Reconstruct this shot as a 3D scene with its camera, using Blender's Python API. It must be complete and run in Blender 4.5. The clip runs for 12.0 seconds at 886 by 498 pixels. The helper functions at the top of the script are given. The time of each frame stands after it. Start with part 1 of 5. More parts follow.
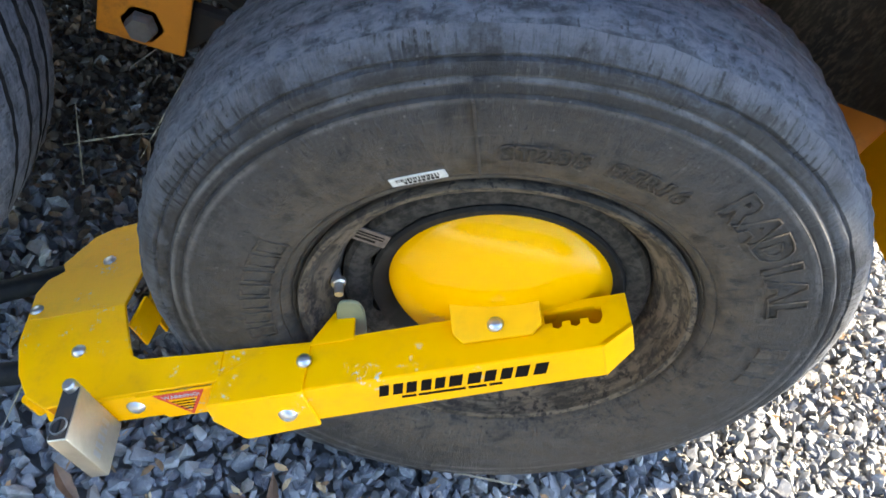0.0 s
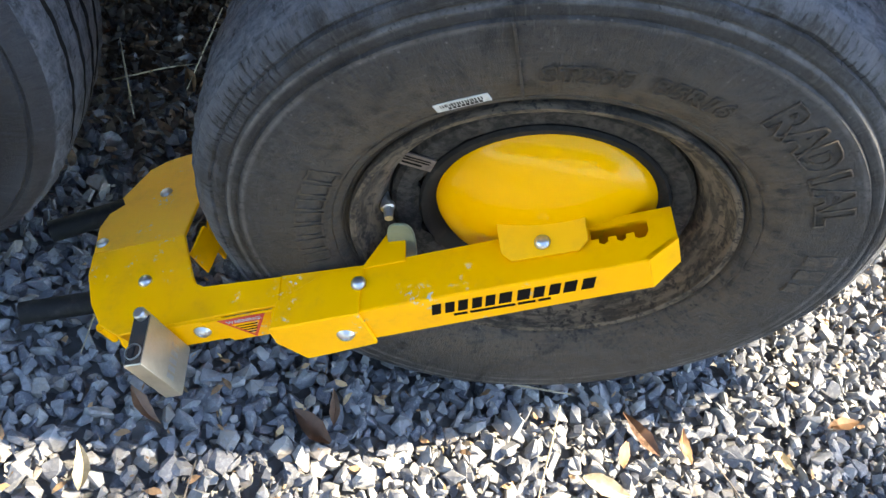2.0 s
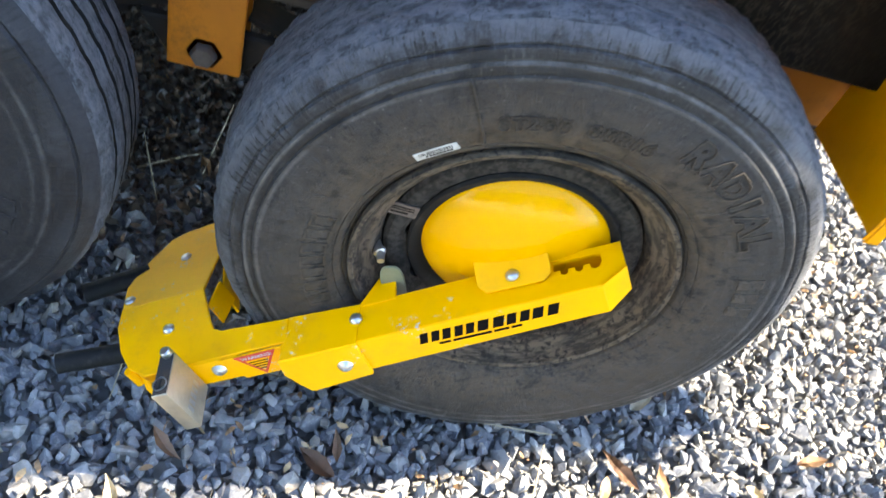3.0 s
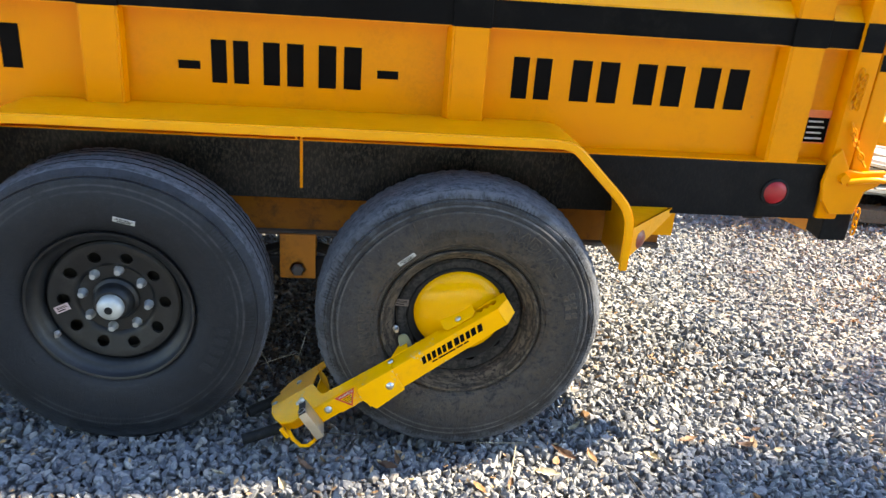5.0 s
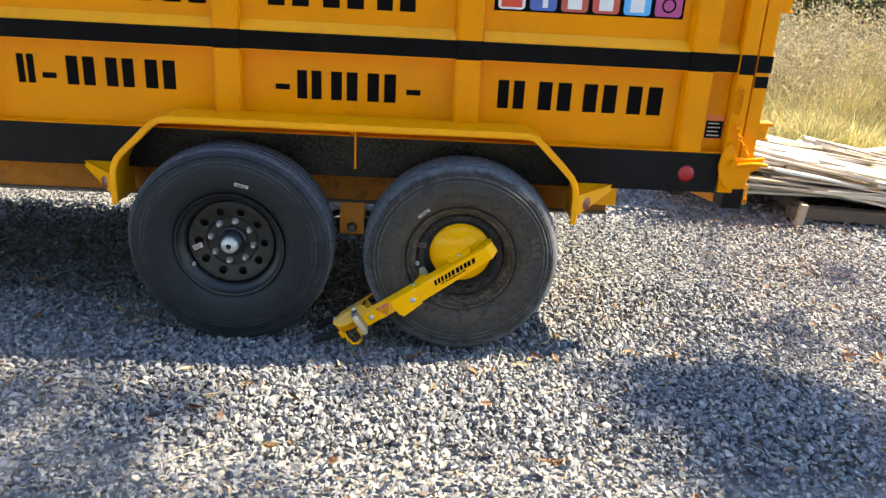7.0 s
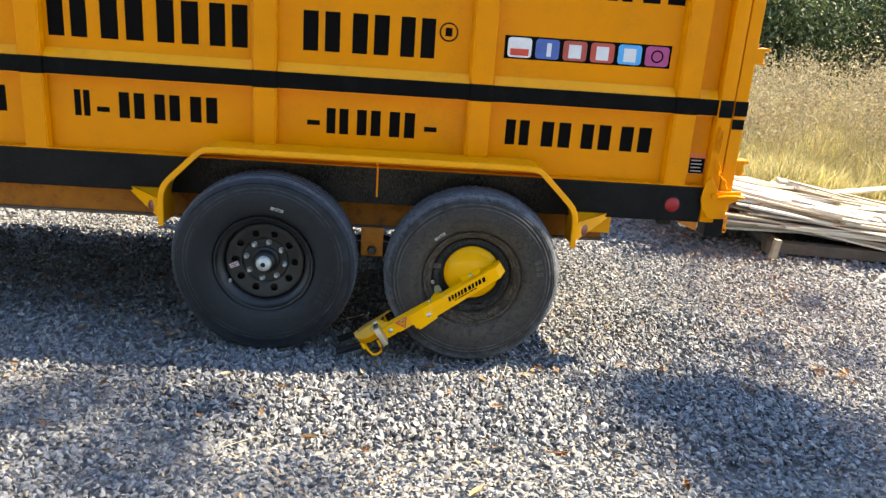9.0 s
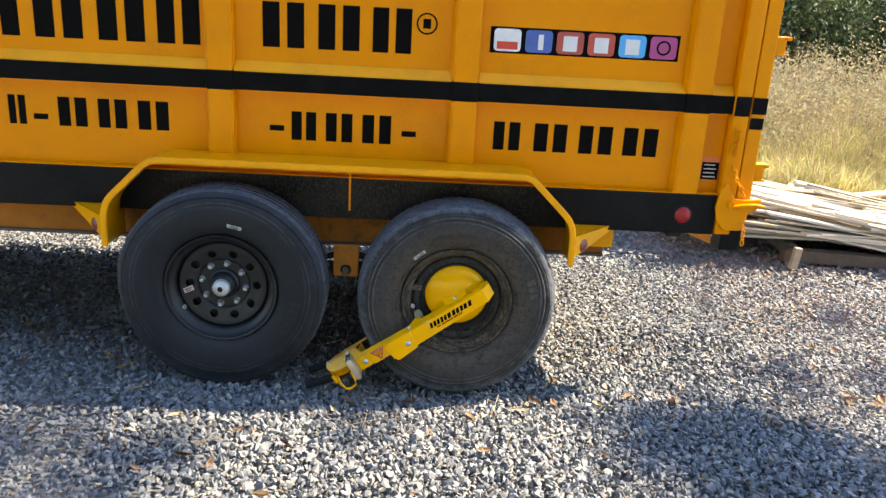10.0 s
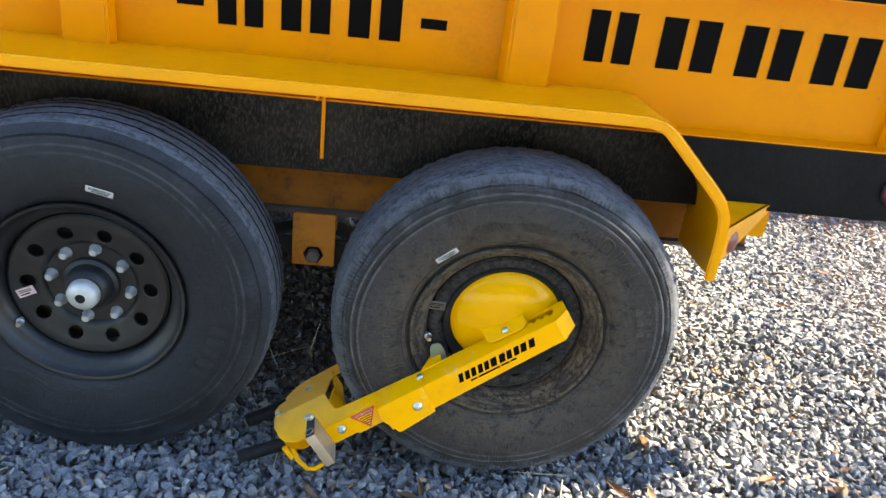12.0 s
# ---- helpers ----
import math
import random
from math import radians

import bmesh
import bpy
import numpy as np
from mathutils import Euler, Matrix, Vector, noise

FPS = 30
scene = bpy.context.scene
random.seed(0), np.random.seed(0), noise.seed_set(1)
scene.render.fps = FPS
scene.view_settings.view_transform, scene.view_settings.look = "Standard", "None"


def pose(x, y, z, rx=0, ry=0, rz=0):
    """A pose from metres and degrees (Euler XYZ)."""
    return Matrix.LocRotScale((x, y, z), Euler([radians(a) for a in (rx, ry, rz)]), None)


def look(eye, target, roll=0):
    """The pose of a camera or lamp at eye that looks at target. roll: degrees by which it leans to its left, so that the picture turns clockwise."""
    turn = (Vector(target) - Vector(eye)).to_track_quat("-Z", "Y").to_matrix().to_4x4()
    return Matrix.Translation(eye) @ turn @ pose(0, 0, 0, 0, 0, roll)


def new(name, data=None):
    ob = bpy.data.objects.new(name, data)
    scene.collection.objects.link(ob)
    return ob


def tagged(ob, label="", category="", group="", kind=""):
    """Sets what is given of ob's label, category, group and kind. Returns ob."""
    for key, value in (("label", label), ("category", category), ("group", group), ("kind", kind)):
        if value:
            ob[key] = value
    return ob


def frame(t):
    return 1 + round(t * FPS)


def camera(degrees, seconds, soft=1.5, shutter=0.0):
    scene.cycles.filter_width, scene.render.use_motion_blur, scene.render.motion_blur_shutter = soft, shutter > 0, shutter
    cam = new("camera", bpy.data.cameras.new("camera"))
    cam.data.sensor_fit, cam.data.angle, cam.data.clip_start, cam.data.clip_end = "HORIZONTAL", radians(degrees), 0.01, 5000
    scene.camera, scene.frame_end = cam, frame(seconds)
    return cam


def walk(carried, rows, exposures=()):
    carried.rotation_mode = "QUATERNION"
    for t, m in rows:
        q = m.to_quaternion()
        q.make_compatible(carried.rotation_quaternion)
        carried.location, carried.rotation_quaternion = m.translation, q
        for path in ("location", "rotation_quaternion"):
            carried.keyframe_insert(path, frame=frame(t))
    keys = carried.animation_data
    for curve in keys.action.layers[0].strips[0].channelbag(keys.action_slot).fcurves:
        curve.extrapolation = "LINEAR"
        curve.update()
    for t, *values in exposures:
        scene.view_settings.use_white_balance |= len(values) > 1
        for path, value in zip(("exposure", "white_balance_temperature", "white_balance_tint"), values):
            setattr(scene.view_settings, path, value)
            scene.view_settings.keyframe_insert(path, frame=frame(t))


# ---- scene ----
cam = camera(56.8, 12.0, 1.4, 0.3)
PATH = [
    (0, (-0.28, -0.493, 1.077), (0.192, 0.776, -0.395), 31.1),
    (0.5, (-0.283, -0.482, 1.078), (0.169, 0.683, -0.483), 31.6),
    (1, (-0.288, -0.478, 1.079), (0.117, 0.647, -0.524), 30.1),
    (1.5, (-0.294, -0.485, 1.085), (0.117, 0.624, -0.528), 29.7),
    (2, (-0.289, -0.498, 1.096), (0.129, 0.595, -0.526), 29.3),
    (2.5, (-0.292, -0.545, 1.123), (0.111, 0.593, -0.471), 27.2),
    (3, (-0.28, -0.655, 1.171), (0.08, 0.651, -0.301), 23.3),
    (3.5, (-0.206, -0.896, 1.247), (0.092, 0.673, 0.043), 16.6),
    (3.7, (-0.192, -1.007, 1.291), (0.082, 0.616, 0.155), 13.3),
    (5.3, (-0.259, -2.088, 1.485), (-0.091, -0.249, 0.716), 3.7),
    (5.5, (-0.252, -2.191, 1.496), (-0.102, -0.346, 0.739), 3.4),
    (6, (-0.3, -2.486, 1.505), (-0.178, -0.639, 0.746), 3.2),
    (6.5, (-0.269, -2.75, 1.592), (-0.181, -0.9, 0.838), 3.5),
    (7, (-0.156, -2.993, 1.622), (-0.101, -1.134, 0.886), 3.1),
    (9, (-0.31, -3.366, 1.652), (-0.21, -1.472, 1.018), 4.1),
    (9.5, (-0.246, -3.183, 1.599), (-0.16, -1.28, 0.992), 3.5),
    (10, (-0.177, -2.955, 1.586), (-0.102, -1.057, 0.959), 3.2),
    (10.5, (-0.279, -2.625, 1.527), (-0.212, -0.749, 0.836), 4.3),
    (11, (-0.292, -2.272, 1.473), (-0.181, -0.444, 0.67), 4.5),
    (11.5, (-0.252, -1.849, 1.409), (-0.132, -0.027, 0.593), 4.7),
    (12, (-0.284, -1.508, 1.356), (-0.136, 0.273, 0.459), 6.9),
]
EXPOSURES = [(t, stops, 7050, 11) for t, stops in ((0, 3.2), (0.5, 3.25), (1.0, 2.82), (1.5, 2.82), (2.0, 2.87), (2.5, 2.9), (3.0, 3.25), (3.5, 3.05), (5.5, 2.37), (6.0, 2.25), (9, 2.12), (10.5, 2.15), (11.0, 2.2), (11.5, 2.32), (12, 2.68))]
walk(cam, [(t, look(eye, target, roll)) for t, eye, target, roll in PATH], EXPOSURES)

# ---- light ----
SUN = Vector((1.40, 0.36, 1.40)).normalized()
world = bpy.data.worlds.new("sky")
scene.world = world
world.use_nodes = True
wn = world.node_tree
sky = wn.nodes.new("ShaderNodeTexSky")
sky.sky_type, sky.sun_disc = "NISHITA", False
sky.dust_density, sky.ozone_density = 0.3, 3.6
sky.sun_elevation = math.asin(SUN.z)
sky.sun_rotation = math.atan2(SUN.x, SUN.y)
wn.links.new(sky.outputs[0], wn.nodes["Background"].inputs[0])
wn.nodes["Background"].inputs[1].default_value = 0.135
sun = new("sun", bpy.data.lights.new("sun", "SUN"))
sun.data.energy, sun.data.angle, sun.data.color = 5.0, radians(0.6), (1.0, 0.90, 0.71)
sun.matrix_world = look(SUN * 30, (0, 0, 0))


# ---- materials ----
def shader(name, rough=0.5, metal=0.0, coat=0.0, spec=0.5):
    m = bpy.data.materials.new(name)
    m.use_nodes = True
    b = m.node_tree.nodes["Principled BSDF"]
    b.inputs["Roughness"].default_value, b.inputs["Metallic"].default_value = rough, metal
    b.inputs["Coat Weight"].default_value, b.inputs["Specular IOR Level"].default_value = coat, spec
    return m, m.node_tree, b


def node(nt, kind, **values):
    n = nt.nodes.new(kind)
    for key, value in values.items():
        n.inputs[key.replace("_", " ")].default_value = value
    return n


def rgb(c):
    return (*c, 1.0)


def mixed(nt, fac, a, b):
    n = nt.nodes.new("ShaderNodeMix")
    n.data_type = "RGBA"
    for socket, value in ((n.inputs[0], fac), (n.inputs[6], a), (n.inputs[7], b)):
        if isinstance(value, (tuple, float)):
            socket.default_value = rgb(value) if isinstance(value, tuple) else value
        else:
            nt.links.new(value, socket)
    return n.outputs[2]


def ramp(nt, fac, stops):
    n = nt.nodes.new("ShaderNodeValToRGB")
    while len(n.color_ramp.elements) < len(stops):
        n.color_ramp.elements.new(0.5)
    for e, (at, c) in zip(n.color_ramp.elements, stops):
        e.position, e.color = at, rgb(c) if isinstance(c, tuple) else (c, c, c, 1)
    nt.links.new(fac, n.inputs[0])
    return n.outputs[0]


def noise_of(nt, coord, scale, detail=4.0, rough=0.6):
    n = node(nt, "ShaderNodeTexNoise", Scale=scale, Detail=detail, Roughness=rough)
    nt.links.new(coord, n.inputs["Vector"])
    return n.outputs["Fac"]


def coords(nt):
    return nt.nodes.new("ShaderNodeTexCoord").outputs["Object"]


def bumped(nt, b, height, strength, distance):
    n = node(nt, "ShaderNodeBump", Strength=strength, Distance=distance)
    nt.links.new(height, n.inputs["Height"])
    nt.links.new(n.outputs[0], b.inputs["Normal"])


def surface(name, base, second, rough=0.5, metal=0.0, coarse=3.0, fine=60.0, bump=0.15, depth=0.001, stain=None, amount=0.5, coat=0.0, rough2=None, spec=0.5):
    """Base colour broken by a coarse and a fine noise, with stains of their own colour and fine relief."""
    m, nt, b = shader(name, rough, metal, coat, spec)
    c = coords(nt)
    low, high = noise_of(nt, c, coarse, 5), noise_of(nt, c, fine, 3)
    col = mixed(nt, ramp(nt, low, [(0.35, 0.0), (0.7, 1.0)]), base, second)
    if stain:
        both = nt.nodes.new("ShaderNodeMath")
        both.operation = "MULTIPLY"
        nt.links.new(ramp(nt, noise_of(nt, c, coarse * 2.7, 8, 0.7), [(0.5, 0.0), (0.68, amount)]), both.inputs[0])
        nt.links.new(ramp(nt, high, [(0.35, 0.3), (0.6, 1.0)]), both.inputs[1])
        col = mixed(nt, both.outputs[0], col, stain)
    nt.links.new(col, b.inputs["Base Color"])
    r = nt.nodes.new("ShaderNodeMapRange")
    nt.links.new(low, r.inputs[0])
    r.inputs[3].default_value, r.inputs[4].default_value = rough, rough2 or min(1.0, rough * 1.35)
    nt.links.new(r.outputs[0], b.inputs["Roughness"])
    bumped(nt, b, high, bump, depth)
    return m


YELLOW = surface("trailer_yellow_paint", (0.735, 0.248, 0.0003), (0.67, 0.223, 0.0003), 0.32, 0, 1.3, 90, 0.16, 0.0009, (0.42, 0.15, 0.01), 0.38, 0.06, None, 0.1)
RUSTY = surface("weathered_yellow_paint", (0.66, 0.225, 0.006), (0.48, 0.150, 0.010), 0.5, 0, 5, 120, 0.3, 0.001, (0.09, 0.03, 0.012), 0.7)
# thick fender paint; on the waist rail its paler tone imitates skylight
FENDER_LEDGE = surface("fender_paint_and_lit_ledge", (0.82, 0.335, 0.0004), (0.75, 0.300, 0.0004), 0.28, 0, 2.5, 55, 0.5, 0.003, (0.45, 0.18, 0.01), 0.3, 0.1, None, 0.2)
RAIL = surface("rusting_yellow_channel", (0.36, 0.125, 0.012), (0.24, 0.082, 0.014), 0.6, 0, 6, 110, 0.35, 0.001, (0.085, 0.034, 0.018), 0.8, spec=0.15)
DUSTY = surface("dust_on_flange", (0.11, 0.085, 0.065), (0.07, 0.052, 0.040), 0.9, 0, 12, 140, 0.4, 0.001)
STRIPE = surface("black_tape", (0.0018, 0.0018, 0.0022), (0.0035, 0.0035, 0.004), 0.40, 0, 3.0, 40, 0.1, 0.0008, (0.03, 0.027, 0.022), 0.25, spec=0.06)
VINYL = surface("black_vinyl", (0.002, 0.0017, 0.0017), (0.0035, 0.003, 0.003), 0.45, 0, 6, 90, 0.05, 0.0005, spec=0.05)
RIMBLACK = surface("black_wheel_steel", (0.0026, 0.003, 0.0038), (0.0048, 0.0052, 0.006), 0.42, 0.0, 9, 90, 0.2, 0.0006, (0.06, 0.055, 0.05), 0.3, spec=0.5)
BOLTGREY = surface("dull_grey_bolt", (0.17, 0.155, 0.14), (0.10, 0.085, 0.075), 0.7, 0.3, 40, 200, 0.4, 0.0006)
CLAMP = surface("clamp_yellow_paint", (0.90, 0.415, 0.0005), (0.85, 0.376, 0.0005), 0.34, 0, 7, 160, 0.14, 0.0006, (0.60, 0.29, 0.02), 0.4, 0.0, None, 0.1)
DOME = surface("glossy_yellow_paint", (0.77, 0.362, 0.0008), (0.73, 0.338, 0.0008), 0.10, 0, 9, 40, 0.03, 0.0003, (0.76, 0.41, 0.02), 0.25, 0.0, 0.13, 0.14)
STEEL = surface("zinc_steel", (0.55, 0.55, 0.54), (0.42, 0.42, 0.41), 0.3, 0.9, 60, 300, 0.2, 0.0003)
BRASSY = surface("satin_nickel", (0.55, 0.49, 0.38), (0.45, 0.40, 0.31), 0.34, 0.85, 40, 400, 0.15, 0.0002)
DARKMETAL = surface("dark_undercarriage", (0.018, 0.017, 0.016), (0.035, 0.029, 0.024), 0.75, 0.2, 6, 90, 0.4, 0.001, (0.10, 0.05, 0.025), 0.5)
RUBBER = surface("black_rubber", (0.006, 0.006, 0.006), (0.012, 0.012, 0.012), 0.6, 0, 12, 120, 0.2, 0.0008, (0.05, 0.045, 0.04), 0.4, spec=0.2)
CAPGREY = surface("grey_hub_cap", (0.50, 0.51, 0.49), (0.36, 0.37, 0.36), 0.42, 0.45, 30, 120, 0.1, 0.0003)
TUBEGREEN = surface("dull_vinyl_sleeve", (0.20, 0.21, 0.13), (0.16, 0.17, 0.10), 0.45, 0, 30, 120, 0.1, 0.0004)
BRIGHTNUT = surface("bright_zinc", (0.46, 0.46, 0.45), (0.34, 0.34, 0.33), 0.4, 0.55, 60, 300, 0.2, 0.0003)
FADED = surface("faded_rim_label", (0.15, 0.115, 0.095), (0.07, 0.055, 0.05), 0.5, 0, 90, 300, 0.2, 0.0003)
PINKISH = surface("pinkish_rim_label", (0.62, 0.44, 0.43), (0.48, 0.34, 0.34), 0.5, 0, 90, 300, 0.1, 0.0003)
WHITE = surface("white_label", (0.50, 0.50, 0.48), (0.34, 0.33, 0.31), 0.6, 0, 120, 400, 0.1, 0.0002)
ORANGE = surface("orange_label", (0.75, 0.20, 0.05), (0.68, 0.17, 0.05), 0.5, 0, 60, 200, 0.05, 0.0002)
RED = surface("red_label", (0.62, 0.05, 0.02), (0.55, 0.045, 0.02), 0.45, 0, 60, 200, 0.05, 0.0002)
SIGNWHITE = surface("white_print", (0.66, 0.66, 0.66), (0.60, 0.60, 0.60), 0.5, 0, 20, 60, 0.02, 0.0002)
REDLENS = surface("red_lens", (0.34, 0.006, 0.010), (0.27, 0.005, 0.008), 0.35, 0, 60, 220, 0.3, 0.0006)
AMBER = surface("dusty_reflector", (0.16, 0.03, 0.02), (0.22, 0.06, 0.04), 0.35, 0, 60, 220, 0.2, 0.0006)


def scuffed(m, tone, scale, low, high):
    """Scraped spots down to bare metal on a painted surface."""
    nt = m.node_tree
    b = nt.nodes["Principled BSDF"]
    c = coords(nt)
    was = b.inputs["Base Color"].links[0].from_socket
    patch = nt.nodes.new("ShaderNodeMath")
    patch.operation = "MULTIPLY"
    nt.links.new(ramp(nt, noise_of(nt, c, scale, 2), [(0.60, 0.0), (0.66, 1.0)]), patch.inputs[0])
    nt.links.new(ramp(nt, noise_of(nt, c, scale * 7, 5, 0.75), [(low, 0.0), (high, 1.0)]), patch.inputs[1])
    nt.links.new(mixed(nt, patch.outputs[0], was, tone), b.inputs["Base Color"])


scuffed(CLAMP, (0.42, 0.40, 0.36), 17, 0.56, 0.60)
scuffed(YELLOW, (0.55, 0.20, 0.02), 2.3, 0.62, 0.68)


def polar(nt, c):
    """Distance from the axle and a vector that runs round the wheel, for wear that follows its turn."""
    xyz = nt.nodes.new("ShaderNodeSeparateXYZ")
    nt.links.new(c, xyz.inputs[0])
    flat = nt.nodes.new("ShaderNodeCombineXYZ")
    nt.links.new(xyz.outputs[0], flat.inputs[0])
    nt.links.new(xyz.outputs[2], flat.inputs[1])
    far = nt.nodes.new("ShaderNodeVectorMath")
    far.operation = "LENGTH"
    nt.links.new(flat.outputs[0], far.inputs[0])
    turn = nt.nodes.new("ShaderNodeMath")
    turn.operation = "ARCTAN2"
    nt.links.new(xyz.outputs[0], turn.inputs[0])
    nt.links.new(xyz.outputs[2], turn.inputs[1])
    return far.outputs["Value"], turn.outputs[0], xyz.outputs[1]


def round_noise(nt, r, turn, y, along, across, detail, rough=0.6):
    """Noise stretched along the turn of the wheel (along small) or out from the axle (across small)."""
    v = nt.nodes.new("ShaderNodeCombineXYZ")
    for k, (src, f) in enumerate(((turn, along), (r, across), (y, across))):
        n = nt.nodes.new("ShaderNodeMath")
        n.operation = "MULTIPLY"
        n.inputs[1].default_value = f
        nt.links.new(src, n.inputs[0])
        nt.links.new(n.outputs[0], v.inputs[k])
    return noise_of(nt, v.outputs[0], 1.0, detail, rough)


def maths(nt, kind, a, b):
    n = nt.nodes.new("ShaderNodeMath")
    n.operation = kind
    for socket, value in zip(n.inputs, (a, b)):
        if isinstance(value, (int, float)):
            socket.default_value = value
        else:
            nt.links.new(value, socket)
    return n.outputs[0]


def rubber_sidewall(name, base, dust, bloom, ring, marks, spec, rough, scuff):
    """Tyre rubber: dust by the bead, grey bloom, scratches and cracks across, scraped shoulder."""
    m, nt, b = shader(name, 0.7, spec=spec)
    c = coords(nt)
    r, turn, y = polar(nt, c)
    low, mid = noise_of(nt, c, 9, 8, 0.75), noise_of(nt, c, 42, 8, 0.78)
    col = mixed(nt, ramp(nt, low, [(0.43, 0.0), (0.57, 1.0)]), base, bloom)
    col = mixed(nt, ramp(nt, noise_of(nt, c, 17, 6, 0.7), [(0.50, 0.0), (0.64, 0.6 * marks)]), col, tuple(v * 0.45 for v in base))
    # dust thrown out of the rim gathers near the bead
    reach = maths(nt, "SUBTRACT", maths(nt, "ADD", r, maths(nt, "MULTIPLY", low, 0.16)), 0.08)
    dusty = maths(nt, "MULTIPLY", ramp(nt, reach, [(0.212, ring), (0.280, ring * 0.55), (0.365, 0.0)]), ramp(nt, mid, [(0.40, 0.25), (0.56, 1.0)]))
    col = mixed(nt, dusty, col, dust)
    # scratches out from the axle, rubbed rings, dark cracks and pale specks
    pale = tuple(v * 0.5 + 0.05 for v in dust)
    across = round_noise(nt, r, turn, y, 80, 34, 6, 0.75)
    around = round_noise(nt, r, turn, y, 4, 210, 5, 0.7)
    patch = ramp(nt, noise_of(nt, c, 12, 3), [(0.42, 0.1), (0.58, 1.0)])
    col = mixed(nt, maths(nt, "MULTIPLY", ramp(nt, across, [(0.55, 0.0), (0.68, marks * 0.7)]), patch), col, pale)
    col = mixed(nt, ramp(nt, around, [(0.55, 0.0), (0.68, marks * 0.25)]), col, pale)
    col = mixed(nt, ramp(nt, mid, [(0.38, marks), (0.44, 0.0)]), col, (0.003, 0.003, 0.0035))
    spots = node(nt, "ShaderNodeTexVoronoi", Scale=75.0)
    nt.links.new(c, spots.inputs["Vector"])
    col = mixed(nt, ramp(nt, spots.outputs["Distance"], [(0.04, marks * 0.7), (0.12, 0.0)]), col, tuple(v + 0.03 for v in pale))
    step = ramp(nt, r, [(0.3270, 0.0), (0.3292, 1.0), (0.3308, 0.0), (0.3425, 0.0), (0.3440, 1.0), (0.3455, 0.0), (0.3565, 0.0), (0.3580, 0.8), (0.3595, 0.0)])
    col = mixed(nt, maths(nt, "MULTIPLY", step, ramp(nt, low, [(0.38, 0.0), (0.55, marks)])), col, tuple(v + 0.05 for v in pale))
    grit = noise_of(nt, c, 170, 6, 0.8)
    col = mixed(nt, maths(nt, "MULTIPLY", ramp(nt, grit, [(0.58, 0.0), (0.72, marks * 0.8)]), ramp(nt, low, [(0.45, 0.1), (0.60, 1.0)])), col, pale)
    col = mixed(nt, ramp(nt, grit, [(0.36, marks), (0.44, 0.0)]), col, (0.004, 0.004, 0.0045))
    # shoulder scraped pale, with cuts that run out to the tread
    edge = maths(nt, "SUBTRACT", maths(nt, "ADD", maths(nt, "ADD", r, maths(nt, "MULTIPLY", mid, 0.10)), maths(nt, "MULTIPLY", low, 0.09)), 0.045)
    cut = round_noise(nt, r, turn, y, 100, 40, 6, 0.75)
    worn = maths(nt, "MULTIPLY", ramp(nt, edge, [(0.402, 0.0), (0.436, scuff)]), ramp(nt, cut, [(0.36, 0.35), (0.48, 1.0)]))
    col = mixed(nt, worn, col, (0.105, 0.112, 0.128))
    # short cuts in clusters along the shoulder
    comb = ramp(nt, maths(nt, "SINE", maths(nt, "MULTIPLY", turn, 230.0), 0.0), [(0.55, 0.0), (0.85, 1.0)])
    band = maths(nt, "MULTIPLY", ramp(nt, edge, [(0.404, 0.0), (0.409, 1.0), (0.419, 1.0), (0.426, 0.0)]), ramp(nt, noise_of(nt, c, 15, 2), [(0.47, 0.0), (0.55, 0.95)]))
    col = mixed(nt, maths(nt, "MULTIPLY", comb, band), col, (0.003, 0.003, 0.0035))
    nt.links.new(col, b.inputs["Base Color"])
    rr = nt.nodes.new("ShaderNodeMapRange")
    nt.links.new(mid, rr.inputs[0])
    rr.inputs[1].default_value, rr.inputs[2].default_value = 0.35, 0.65
    rr.inputs[3].default_value, rr.inputs[4].default_value = rough
    nt.links.new(rr.outputs[0], b.inputs["Roughness"])
    high = maths(nt, "ADD", maths(nt, "ADD", mid, maths(nt, "MULTIPLY", grit, 0.5)), maths(nt, "MULTIPLY", maths(nt, "ADD", across, maths(nt, "MULTIPLY", around, 0.5)), 0.7))
    bumped(nt, b, high, 0.35 + 0.65 * marks, 0.0045)
    return m


def tread_rubber():
    """Abraded tread and shoulders: pale scraped rubber broken by dark cuts."""
    m, nt, b = shader("scuffed_tread_rubber", 0.85, spec=0.3)
    c = coords(nt)
    r, turn, y = polar(nt, c)
    mid = noise_of(nt, c, 85, 8, 0.78)
    cuts = round_noise(nt, r, turn, y, 60, 60, 6, 0.75)
    drag = round_noise(nt, r, turn, y, 16, 120, 6, 0.7)
    col = mixed(nt, ramp(nt, drag, [(0.36, 0.0), (0.60, 1.0)]), (0.028, 0.031, 0.037), (0.098, 0.105, 0.121))
    col = mixed(nt, ramp(nt, mid, [(0.52, 0.0), (0.66, 0.6)]), col, (0.13, 0.137, 0.152))
    col = mixed(nt, ramp(nt, cuts, [(0.37, 0.75), (0.43, 0.0)]), col, (0.014, 0.0145, 0.016))
    nt.links.new(col, b.inputs["Base Color"])
    high = maths(nt, "ADD", maths(nt, "ADD", mid, cuts), drag)
    bumped(nt, b, high, 0.75, 0.005)
    return m


